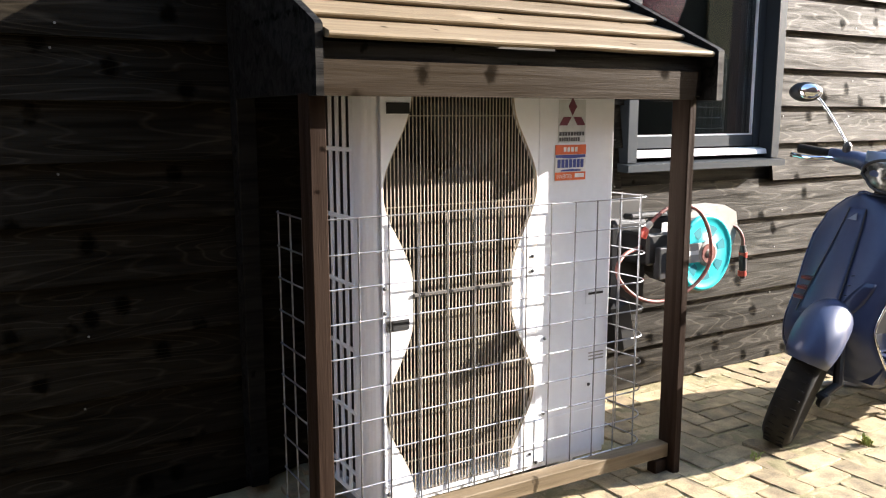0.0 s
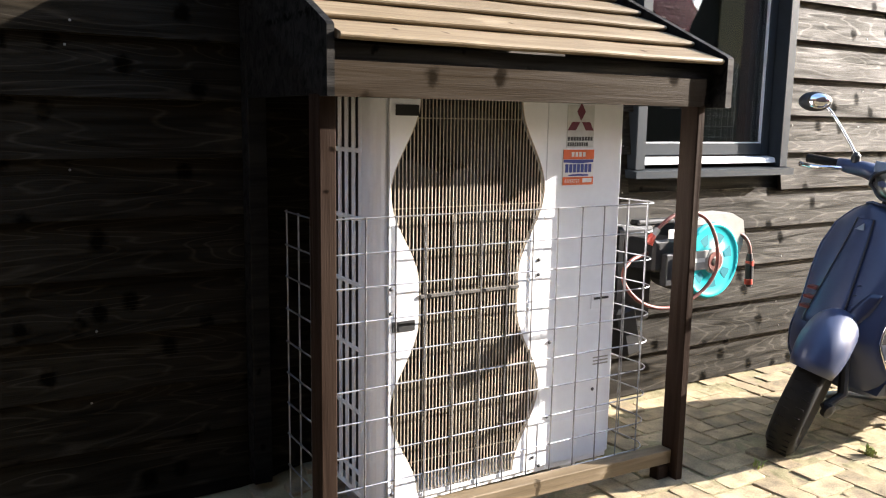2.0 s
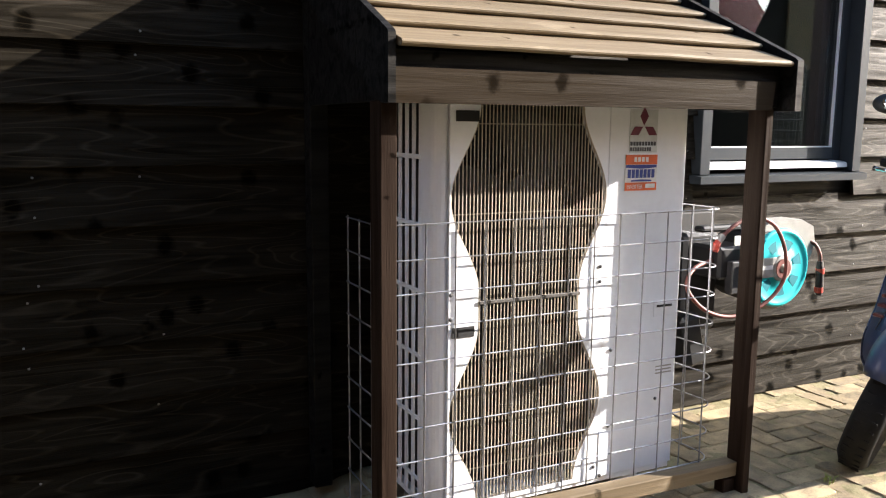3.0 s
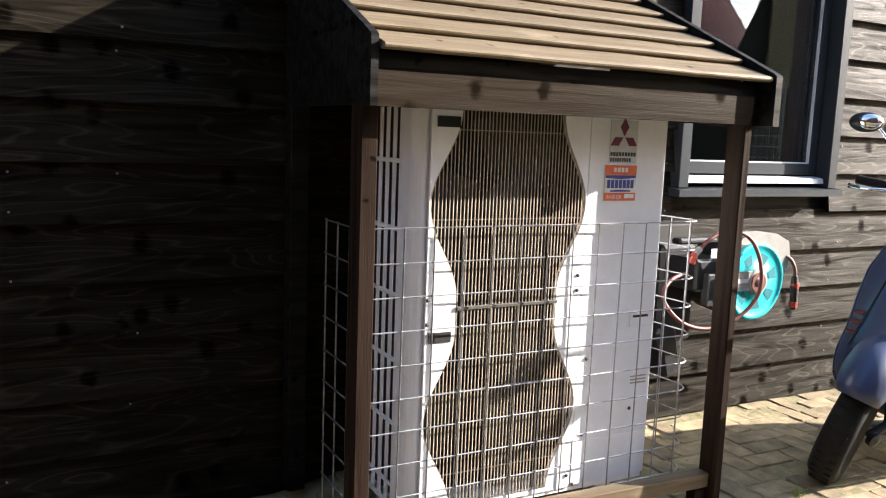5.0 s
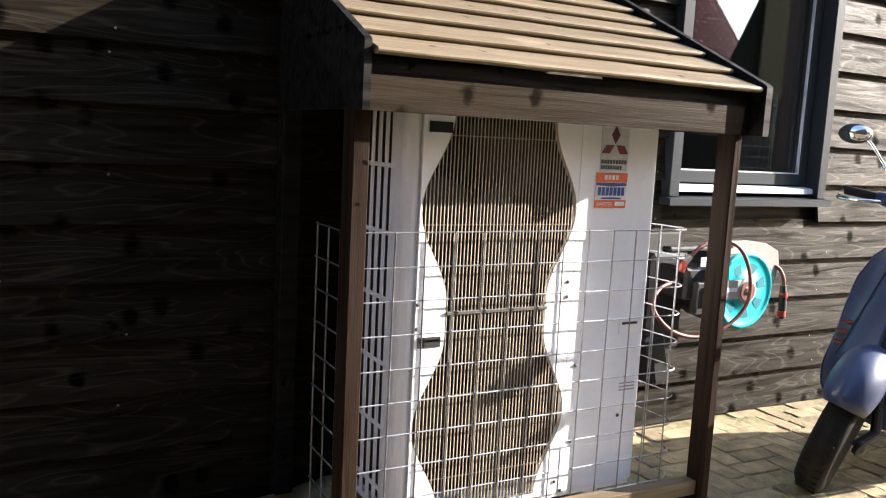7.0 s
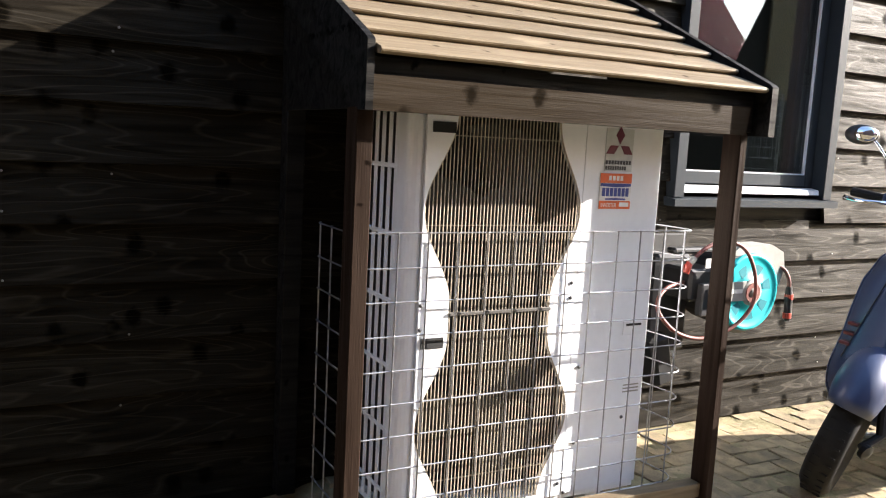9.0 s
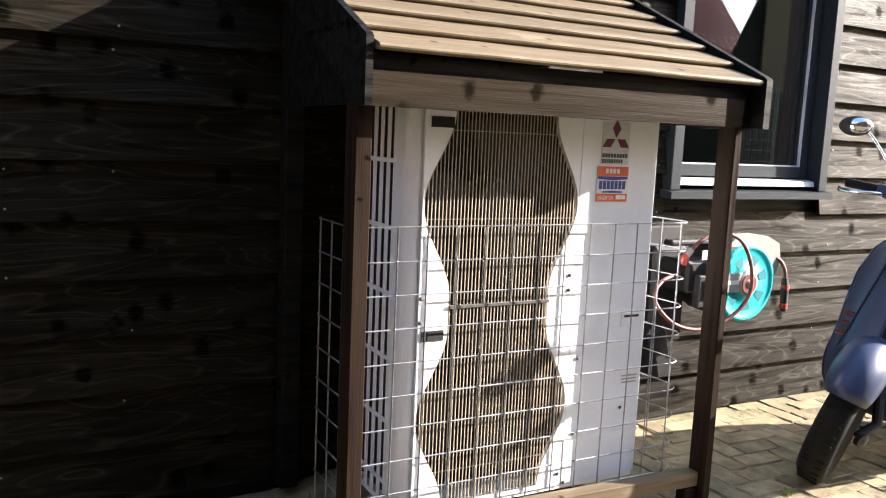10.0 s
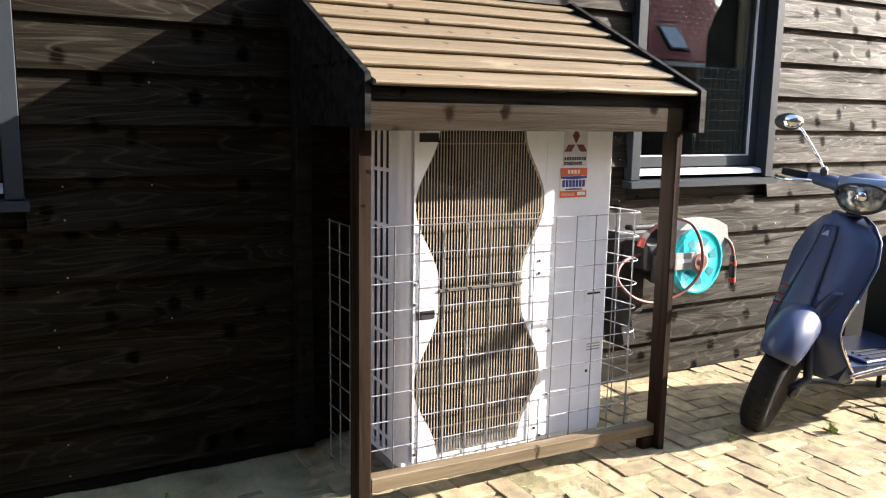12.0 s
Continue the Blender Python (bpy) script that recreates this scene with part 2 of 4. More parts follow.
def glass_material(name, tint, rough=0.0):
    m = bpy.data.materials.new(name)
    m.use_nodes = True
    b = m.node_tree.nodes["Principled BSDF"]
    b.inputs["Base Color"].default_value = (*tint, 1)
    b.inputs["Roughness"].default_value, b.inputs["Transmission Weight"].default_value, b.inputs["IOR"].default_value = rough, 1.0, 1.5
    return m


GLASS = glass_material("window_glass", (0.9, 0.95, 0.95))


# ---- mesh helpers ----
def thing(name, label, category, at=None, group="", kind=""):
    e = new(name)
    e.matrix_world = at or Matrix()
    return tagged(e, label, category, group, kind)


def part(name, bm, mat, parent=None, label="", smooth=False):
    me = bpy.data.meshes.new(name)
    bm.normal_update()
    bm.to_mesh(me)
    bm.free()
    if smooth:
        for f in me.polygons:
            f.use_smooth = True
    me.materials.append(mat)
    ob = new(name, me)
    ob.parent = parent
    return tagged(ob, label)


def add_box(bm, a, b, m=None, bevel=0.0):
    """A box between two corners, its edges broken by a bevel."""
    r = bmesh.ops.create_cube(bm, size=1)
    vs = r["verts"]
    for v in vs:
        v.co = Vector([a[k] + (v.co[k] + 0.5) * (b[k] - a[k]) for k in range(3)])
    if bevel:
        es = {e for v in vs for e in v.link_edges}
        out = bmesh.ops.bevel(bm, geom=list(es), offset=bevel, segments=1, affect="EDGES")
        vs = out["verts"]
    if m:
        bmesh.ops.transform(bm, matrix=m, verts=list({v for v in vs}))
    return bm


def box(a, b, m=None, bevel=0.0):
    return add_box(bmesh.new(), a, b, m, bevel)


def add_tube(bm, pts, r, sides=8, caps=True, closed=False):
    """A round bar along a line of points; r may be one radius or one for each point."""
    pts = [Vector(p) for p in pts]
    n = len(pts)
    rings, side = [], None
    for i, p in enumerate(pts):
        if closed:
            d = (pts[(i + 1) % n] - pts[i - 1]).normalized()
        else:
            d = (pts[min(i + 1, n - 1)] - pts[max(i - 1, 0)]).normalized()
        if side is None:
            side = d.orthogonal().normalized()
        side = (side - d * side.dot(d)).normalized()
        up = d.cross(side)
        q = r[i] if isinstance(r, (list, tuple)) else r
        rings.append([bm.verts.new(p + (side * math.cos(k * 2 * math.pi / sides) + up * math.sin(k * 2 * math.pi / sides)) * q) for k in range(sides)])
    for i in range(n if closed else n - 1):
        a, b = rings[i], rings[(i + 1) % n]
        for k in range(sides):
            bm.faces.new((a[k], a[(k + 1) % sides], b[(k + 1) % sides], b[k]))
    if caps and not closed:
        bm.faces.new(rings[0][::-1])
        bm.faces.new(rings[-1])
    return bm


def tube(pts, r, sides=8, caps=True, closed=False):
    return add_tube(bmesh.new(), pts, r, sides, caps, closed)


def smooth_line(pts, n=8):
    """Points along a smooth curve through the given ones."""
    p = [Vector(q) for q in pts]
    p = [2 * p[0] - p[1]] + p + [2 * p[-1] - p[-2]]
    out = []
    for i in range(1, len(p) - 2):
        for k in range(n):
            t = k / n
            out.append(0.5 * (2 * p[i] + (p[i + 1] - p[i - 1]) * t + (2 * p[i - 1] - 5 * p[i] + 4 * p[i + 1] - p[i + 2]) * t * t + (3 * p[i] - p[i - 1] - 3 * p[i + 1] + p[i + 2]) * t ** 3))
    return out + [p[-2]]


def lathe(profile, m=None, steps=32):
    """A turned body: (radius, height) pairs round the z axis."""
    bm = bmesh.new()
    rings = []
    for r, z in profile:
        rings.append([bm.verts.new((r * math.cos(k * 2 * math.pi / steps), r * math.sin(k * 2 * math.pi / steps), z)) for k in range(steps)])
    for a, b in zip(rings, rings[1:]):
        for k in range(steps):
            bm.faces.new((a[k], a[(k + 1) % steps], b[(k + 1) % steps], b[k]))
    for ring, flip in ((rings[0], True), (rings[-1], False)):
        if profile[0 if flip else -1][0] > 1e-4:
            bm.faces.new(ring[::-1] if flip else ring)
    if m:
        bm.transform(m)
    return bm


def loft(rings, caps=True):
    """A skin over closed rings of points."""
    bm = bmesh.new()
    vs = [[bm.verts.new(p) for p in ring] for ring in rings]
    n = len(vs[0])
    for a, b in zip(vs, vs[1:]):
        for k in range(n):
            bm.faces.new((a[k], a[(k + 1) % n], b[(k + 1) % n], b[k]))
    if caps:
        bm.faces.new(vs[0][::-1])
        bm.faces.new(vs[-1])
    return bm


def sheet(rows, thick):
    """A curved sheet over rows of points, given a thickness."""
    bm = bmesh.new()
    vs = [[bm.verts.new(p) for p in row] for row in rows]
    for a, b in zip(vs, vs[1:]):
        for k in range(len(a) - 1):
            bm.faces.new((a[k], a[k + 1], b[k + 1], b[k]))
    bm.normal_update()
    bmesh.ops.solidify(bm, geom=bm.faces[:], thickness=thick)
    return bm


def prism(outline, depth, m=None):
    """A flat shape in x and z, given a depth along y."""
    bm = bmesh.new()
    a = [bm.verts.new((x, 0, z)) for x, z in outline]
    b = [bm.verts.new((x, depth, z)) for x, z in outline]
    n = len(a)
    bm.faces.new(a)
    bm.faces.new(b[::-1])
    for k in range(n):
        bm.faces.new((a[k], b[k], b[(k + 1) % n], a[(k + 1) % n]))
    bmesh.ops.recalc_face_normals(bm, faces=bm.faces[:])
    if m:
        bm.transform(m)
    return bm


def ball(c, r, m=None, u=24, v=14):
    bm = bmesh.new()
    bmesh.ops.create_uvsphere(bm, u_segments=u, v_segments=v, radius=1)
    bm.transform((m or Matrix()) @ Matrix.Translation(c) @ Matrix.Diagonal((*r, 1)))
    return bm


def structure(name, bm, mat, label, category):
    return tagged(part(name, bm, mat), label, category, kind="structure")

# ---- ground and wall ----
def ground_lines(lo, hi, step, far):
    inner = [lo + (hi - lo) * k / round((hi - lo) / step) for k in range(round((hi - lo) / step) + 1)]
    return [-far, -40, -12, lo - 3] + inner + [hi + 3, 12, 40, far]


def dip(x, y):
    """The yard sinks a little along the foot of the wall beside the shelter."""
    ease = lambda v: min(1, max(0, v)) ** 2 * (3 - 2 * min(1, max(0, v)))
    return -0.058 * ease((0.1 - x) / 0.35) * ease((y + 0.1) / 0.55) if y < 1.2 else 0.0


gx, gy = ground_lines(-1.9, 3.6, 0.025, 400), ground_lines(-1.4, 0.68, 0.025, 400)
gv = []
for y in gy:
    for x in gx:
        near = abs(x) < 6 and abs(y) < 5
        gv.append((x, y, -0.0050 + dip(x, y) * 0.9 + (0.0065 * noise.noise((x * 5, y * 5, 0)) + 0.005 * noise.noise((x * 23, y * 23, 3)) if near else 0)))
gf = [(r * len(gx) + c, r * len(gx) + c + 1, (r + 1) * len(gx) + c + 1, (r + 1) * len(gx) + c) for r in range(len(gy) - 1) for c in range(len(gx) - 1)]
gm = bpy.data.meshes.new("ground")
gm.from_pydata(gv, [], gf)
gm.materials.append(SAND)
ground = tagged(new("ground", gm), "sandy joint bed with moss under the paved yard", "ground", kind="structure")

WALL_Y, COURSE = 0.65, 0.192
WIN_R, WIN_L = (1.60, 2.66), (-2.24, -1.18)
wall = structure("wall_north", box((-6, WALL_Y + 0.035, -0.1), (WIN_L[0], WALL_Y + 0.25, 2.9)), BLACK_WOOD, "black-stained timber wall clad with lapped horizontal boards", "wall")
part("backing", box((WIN_L[1], WALL_Y + 0.035, -0.1), (WIN_R[0], WALL_Y + 0.25, 2.9)), BLACK_WOOD, wall)
part("backing", box((WIN_R[1], WALL_Y + 0.035, -0.1), (9, WALL_Y + 0.25, 2.9)), BLACK_WOOD, wall)
for a, b in (WIN_R, WIN_L):
    part("backing", box((a, WALL_Y + 0.035, -0.1), (b, WALL_Y + 0.25, 1.05)), BLACK_WOOD, wall)
    part("backing", box((a, WALL_Y + 0.035, 2.3), (b, WALL_Y + 0.25, 2.9)), BLACK_WOOD, wall)
part("plinth", box((-6, WALL_Y + 0.012, -0.12), (9, WALL_Y + 0.034, 0.012)), BLACK_WOOD, wall)


def plank(x0, x1, z, seed):
    """One lapped board: its lower edge stands out over the next."""
    rng = random.Random(seed)
    bow = rng.uniform(-0.002, 0.002)
    h = COURSE + 0.012
    rings = []
    for k in range(7):
        x = x0 + (x1 - x0) * k / 6
        dz = bow * math.sin(k / 6 * math.pi)
        yb, yt = WALL_Y - 0.017 + rng.uniform(-0.0015, 0.0015), WALL_Y + 0.009
        rings.append([(x, yb, z + dz + 0.003), (x, yb + 0.003, z + dz), (x, yb + 0.02, z + dz), (x, yt + 0.018, z + h), (x, yt + 0.004, z + h)])
    return loft(rings)


spans = {"low": [(-6, -3.1), (-3.095, 5.2), (5.205, 9)], "mid": [(-6, WIN_L[0] - 0.004), (WIN_L[1] + 0.004, WIN_R[0] - 0.004), (WIN_R[1] + 0.004, 5.4), (5.405, 9)]}
nail_mesh = bpy.data.meshes.new("nail")
nb = lathe([(0.0042, 0), (0.0036, 0.0015), (0.0, 0.002)], Matrix.Rotation(radians(90), 4, "X"), 8)
nb.to_mesh(nail_mesh)
nb.free()
nail_mesh.materials.append(STEEL)
nail_rng = random.Random(4)
for i in range(14):
    z = i * COURSE + 0.003
    kind = "mid" if 1.0 < z + 0.1 < 2.3 else "low"
    for k, (a, b) in enumerate(spans[kind]):
        part("plank", plank(a, b, z, i * 10 + k), WALL_WOOD, wall)
    for x in (-1.08, -0.72, -0.12, 0.5, 1.1, 1.53, 2.74, 3.3, 3.9):
        if kind == "low" or not (WIN_R[0] - 0.03 < x < WIN_R[1] + 0.03):
            for dz in (0.03, 0.15):
                if nail_rng.random() < 0.4:
                    o = new("nail", nail_mesh)
                    zz = z + dz + nail_rng.uniform(-0.012, 0.012)
                    o.location = (x + nail_rng.uniform(-0.03, 0.03), WALL_Y - 0.017 + 0.026 * (zz - z) / 0.204 - 0.001, zz)
                    o.parent = wall


def window(name, x0, x1, label):
    w = tagged(new(name), label, "window", kind="structure")
    z0, z1 = 1.085, 2.28
    yf = WALL_Y - 0.045
    for a, b in (((x0, yf, z0), (x0 + 0.06, WALL_Y + 0.2, z1)), ((x1 - 0.06, yf, z0), (x1, WALL_Y + 0.2, z1)), ((x0 + 0.06, yf, z1 - 0.06), (x1 - 0.06, WALL_Y + 0.2, z1))):
        part("window_frame", box(a, b, bevel=0.003), GREY_FRAME, w)
    y = WALL_Y + 0.03
    part("sash", box((x0 + 0.063, y, z0 + 0.06), (x0 + 0.085, y + 0.05, z1 - 0.062), bevel=0.003), GREY_FRAME, w)
    part("sash", box((x1 - 0.115, y, z0 + 0.06), (x1 - 0.062, y + 0.05, z1 - 0.062), bevel=0.003), GREY_FRAME, w)
    part("sash", box((x0 + 0.086, y, z0 + 0.062), (x1 - 0.116, y + 0.05, z0 + 0.118), bevel=0.003), GREY_FRAME, w)
    part("sash", box((x0 + 0.086, y, z1 - 0.115), (x1 - 0.116, y + 0.05, z1 - 0.064), bevel=0.003), GREY_FRAME, w)
    part("glazing_bead", box((x1 - 0.124, y + 0.006, z0 + 0.126), (x1 - 0.117, y + 0.02, z1 - 0.116)), WHITE_FRAME, w, "thin pale glazing bead")
    part("glazing_bead", box((x0 + 0.087, y + 0.006, z0 + 0.119), (x1 - 0.117, y + 0.02, z0 + 0.125)), WHITE_FRAME, w, "thin pale glazing bead")
    pane = part("pane", box((x0 + 0.08, y + 0.022, z0 + 0.11), (x1 - 0.11, y + 0.028, z1 - 0.11)), GLASS, w)
    pane.visible_shadow = False
    inner = part("pane", box((x0 + 0.08, y + 0.040, z0 + 0.11), (x1 - 0.11, y + 0.046, z1 - 0.11)), GLASS, w)
    inner.visible_shadow = False
    # sloping white weather bar and the grey sill below it
    part("weather_bar", loft([[(x, y - 0.05, z0 + 0.022), (x, y + 0.005, z0 + 0.022), (x, y + 0.005, z0 + 0.055), (x, y - 0.045, z0 + 0.046)] for x in (x0 + 0.063, x1 - 0.063)]), WHITE_FRAME, w, "white weather bar under the sash")
    part("window_sill", loft([[(x, yf - 0.03, z0 - 0.038), (x, y, z0 - 0.038), (x, y, z0 + 0.004), (x, yf - 0.03, z0 - 0.006)] for x in (x0 - 0.02, x1 + 0.015)]), GREY_FRAME, w, "grey painted projecting sill")
    # the room behind the pane: an added box, its darkness painted near black
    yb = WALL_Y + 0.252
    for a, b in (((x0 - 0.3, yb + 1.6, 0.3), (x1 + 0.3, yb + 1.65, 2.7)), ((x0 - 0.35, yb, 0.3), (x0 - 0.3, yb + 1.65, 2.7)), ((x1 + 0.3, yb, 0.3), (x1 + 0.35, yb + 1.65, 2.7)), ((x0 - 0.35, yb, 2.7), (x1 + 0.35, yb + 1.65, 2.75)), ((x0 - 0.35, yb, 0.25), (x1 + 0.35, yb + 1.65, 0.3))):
        part("room_lining", box(a, b), SHADE_BLACK, w)
    return w


window("window_1", *WIN_R, "blue-grey timber window with a white weather bar and grey sill")
window("window_2", *WIN_L, "blue-grey timber window with a grey sill, half in shade")

# ---- the shelter over the heat pump ----
shelter = thing("heat_pump_shelter", "dark-stained timber lean-to shelter with a lapped board roof against the wall", "shelter")
SX0, SX1 = -0.205, 1.178
SLOPE = math.atan(0.487)
EAVE_Y, EAVE_Z = -0.222, 1.490


def roof_board(i):
    """A roof board across the shelter, tilted up on the one below, with a rounded nose."""
    rng = random.Random(50 + i)
    w, th = 0.185, 0.02
    y0 = EAVE_Y + 0.1345 * i
    z0 = EAVE_Z + 0.487 * (y0 - EAVE_Y)
    tilt = SLOPE - 0.14
    prof = [(0.016, -0.003), (0.001, 0.001), (-0.006, 0.009), (-0.006, 0.014), (0.001, 0.019), (w, th - 0.001), (w, 0.0)]
    rings = []
    for k in range(9):
        x = SX0 + (SX1 - SX0) * k / 8 - (0.004 if k == 8 else 0)
        dz = rng.uniform(-0.0015, 0.0015)
        rings.append([(x, y0 + u * math.cos(tilt) - v * math.sin(tilt), z0 + dz + u * math.sin(tilt) + v * math.cos(tilt)) for u, v in prof])
    return loft(rings)


for i in range(7):
    part("roof_board", roof_board(i), ROOF_WOOD, shelter, "sun-bleached brown roof board" if i == 0 else "")


def barge(x0, x1, yf, yk=-0.16):
    """A sloping side board with a plumb cut at the eave."""
    top = lambda y: 1.516 + 0.487 * (y + 0.235)
    yb = WALL_Y - 0.016
    out = [(yf, 1.350), (yf, top(yf) - 0.004), (yf + 0.01, top(yf + 0.01)), (yb, top(yb)), (yb, top(yb) - 0.175), (yk, 1.350)]
    bm = bmesh.new()
    a, b = [bm.verts.new((x0, y, z)) for y, z in out], [bm.verts.new((x1, y, z)) for y, z in out]
    bm.faces.new(a)
    bm.faces.new(b[::-1])
    for k in range(len(out)):
        bm.faces.new((a[k], b[k], b[(k + 1) % len(out)], a[(k + 1) % len(out)]))
    bmesh.ops.recalc_face_normals(bm, faces=bm.faces[:])
    return bm


# side boards take the black wood so their shade sits in the colour
part("barge_board", barge(SX0 - 0.028, SX0 - 0.007, -0.207), BLACK_WOOD, shelter, "timber side board coloured near black for its shaded face")
part("barge_board", barge(SX1 + 0.006, SX1 + 0.034, -0.238, 0.05), BLACK_WOOD, shelter, "timber side board coloured near black for its shaded face")
part("fascia", prism([(SX0 - 0.006, 1.350), (1.126, 1.352), (1.138, 1.443), (SX0 - 0.006, 1.441)], 0.022, Matrix.Translation((0, -0.197, 0))), FRAME_WOOD, shelter, "brown fascia board with knots and nail marks")
part("header_board", box((SX0 + 0.001, -0.174, 1.362), (SX1, -0.157, 1.489), bevel=0.002), BLACK_WOOD, shelter, "black board behind the fascia")
part("wall_plate", box((SX0 + 0.001, WALL_Y - 0.09, 1.70), (SX1, WALL_Y - 0.018, 1.80), bevel=0.002), BLACK_WOOD, shelter)
for x in (SX0 + 0.002, SX1 - 0.05):
    # boarded-in triangle between the roof and the top of the side opening
    bm = bmesh.new()
    tri = [(-0.147, 1.357), (0.55, 1.357), (0.55, 1.82), (-0.147, 1.50)]
    fa, fb = [bm.verts.new((x, y, z)) for y, z in tri], [bm.verts.new((x + 0.02, y, z)) for y, z in tri]
    bm.faces.new(fa)
    bm.faces.new(fb[::-1])
    for k in range(4):
        bm.faces.new((fa[k], fb[k], fb[(k + 1) % 4], fa[(k + 1) % 4]))
    bmesh.ops.recalc_face_normals(bm, faces=bm.faces[:])
    part("gable_infill", bm, BLACK_WOOD, shelter)
part("post", box((-0.226, -0.135, -0.01), (-0.178, -0.06, 1.36), bevel=0.003), POST_WOOD, shelter)
part("post", box((1.149, -0.156, 0.0), (1.183, -0.076, 1.36), bevel=0.003), POST_WOOD, shelter)
part("back_post", box((-0.2, WALL_Y - 0.09, -0.01), (-0.135, WALL_Y - 0.02, 1.70), bevel=0.003), BLACK_WOOD, shelter)
part("bottom_rail", box((-0.177, -0.13, 0.076), (1.146, -0.075, 0.128), Matrix.Translation((0, 0, 0.004)) @ Matrix.Rotation(radians(1.0), 4, "Y"), bevel=0.003), ROOF_WOOD, shelter, "worn timber bottom rail between the posts")
part("rail_block", box((1.09, -0.125, 0.0), (1.147, -0.08, 0.052), bevel=0.004), POST_WOOD, shelter)

# unseen box, added to stop sun reaching the planks behind the unit
tagged(part("pipe_duct", box((0.80, 0.425, 0.0), (0.93, 0.625, 1.36), bevel=0.01), BLACK_WOOD), "hidden black box added behind the heat pump to block sunlight", "pipe duct")

# ---- the heat pump ----
ZB, ZT, W, D = 0.082, 1.432, 0.95, 0.41
pump = thing("heat_pump", "pale grey twin-fan heat pump outdoor unit with beige grilles and stickers", "heat pump")
FX = 0.335


def half_width(z):
    """Half the width of the hourglass opening of the two fans."""
    best = 0.187
    for c in (1.075, 0.40):
        d = abs(z - c)
        if d < 0.285:
            best = max(best, 0.187 + 0.049 * (1 + math.cos(math.pi * d / 0.285)))
    return best


def panel_with_opening(x0, x1, z0, z1, y0, y1):
    """The front panel, cut out round the grilles, with a rolled-in rim."""
    bm = bmesh.new()
    n = 90
    rows = []
    for i in range(n + 1):
        z = z0 + (z1 - z0) * i / n
        h = half_width(z)
        inside = 0.112 < z < ZT - 0.02
        xs = (x0, FX - h, FX + h, x1)
        rows.append([[bm.verts.new((x, y, z)) for x in xs] for y in (y0, y1)] + [inside])
    for a, b in zip(rows, rows[1:]):
        for k, use in ((0, True), (1, not (a[2] and b[2])), (2, True)):
            if use:
                bm.faces.new((a[0][k], a[0][k + 1], b[0][k + 1], b[0][k]))
                bm.faces.new((a[1][k + 1], a[1][k], b[1][k], b[1][k + 1]))
        if a[2] and b[2]:
            for k, f in ((1, 1), (2, -1)):
                q = (a[0][k], a[1][k], b[1][k], b[0][k])
                bm.faces.new(q if f > 0 else q[::-1])
        for k, f in ((0, -1), (3, 1)):
            q = (a[0][k], a[1][k], b[1][k], b[0][k])
            bm.faces.new(q if f > 0 else q[::-1])
    return bm


part("front_panel", panel_with_opening(0.047, 0.622, ZB + 0.02, ZT - 0.004, -0.004, 0.014), CASING, pump)
part("service_panel", box((0.6235, -0.003, ZB + 0.022), (W, 0.012, ZT - 0.004), bevel=0.003), CASING, pump)
part("lower_cover", box((0.6235, -0.006, ZB + 0.024), (W - 0.012, -0.0032, 0.262), bevel=0.001), CASING, pump, "lower cover of the service panel")
# rounded corner column on the side that shows
ring = [(0.0455, 0.016), (0.0455, 0.010), (0.0345, 0.008)] + [(0.045 - 0.045 * math.sin(a * math.pi / 12), 0.045 - 0.045 * math.cos(a * math.pi / 12)) for a in range(1, 7)] + [(0.0, 0.09), (0.012, 0.09), (0.012, 0.05)]
part("corner_column", loft([[(x, y, z) for x, y in ring] for z in (ZB + 0.004, ZT - 0.004)]), CASING, pump, smooth=False)
part("base_pan", box((0.004, 0.004, ZB), (W - 0.004, D, ZB + 0.021), bevel=0.003), CASING, pump)
part("top_cover", box((-0.004, -0.006, ZT - 0.004), (W + 0.004, D + 0.004, ZT + 0.012), bevel=0.005), CASING, pump)
part("side_panel", box((W - 0.014, 0.013, ZB + 0.022), (W, D, ZT - 0.005), bevel=0.002), CASING, pump)
part("back_panel", box((0.02, D - 0.012, ZB + 0.022), (W - 0.015, D, ZT - 0.005)), CASING, pump)
# near-black sheet and partition paint the shade behind the grilles
part("fan_cavity", box((0.05, 0.14, ZB + 0.022), (0.62, 0.16, ZT - 0.006)), SHADE_BLACK, pump)
part("partition", box((0.6225, 0.015, ZB + 0.022), (0.634, D - 0.013, ZT - 0.006)), SHADE_BLACK, pump)
part("fin_block", box((0.03, 0.095, ZB + 0.022), (0.048, D - 0.014, ZT - 0.006)), FINS, pump, "heat exchanger block, painted near black for the shade behind the slats")
# slotted side
for y0, y1 in [(0.0905, 0.117)] + [(0.1415 + 0.0525 * k, 0.1665 + 0.0525 * k) for k in range(5)]:
    part("side_slat", box((0.0, y0, ZB + 0.022), (0.005, min(y1, D - 0.013), ZT - 0.006), bevel=0.002), CASING, pump)
for z in (1.20, 0.992, 0.785, 0.578, 0.372, 0.168):
    part("side_rib", box((-0.001, 0.0925, z - 0.007), (0.0065, D - 0.013, z + 0.007), bevel=0.002), CASING, pump)
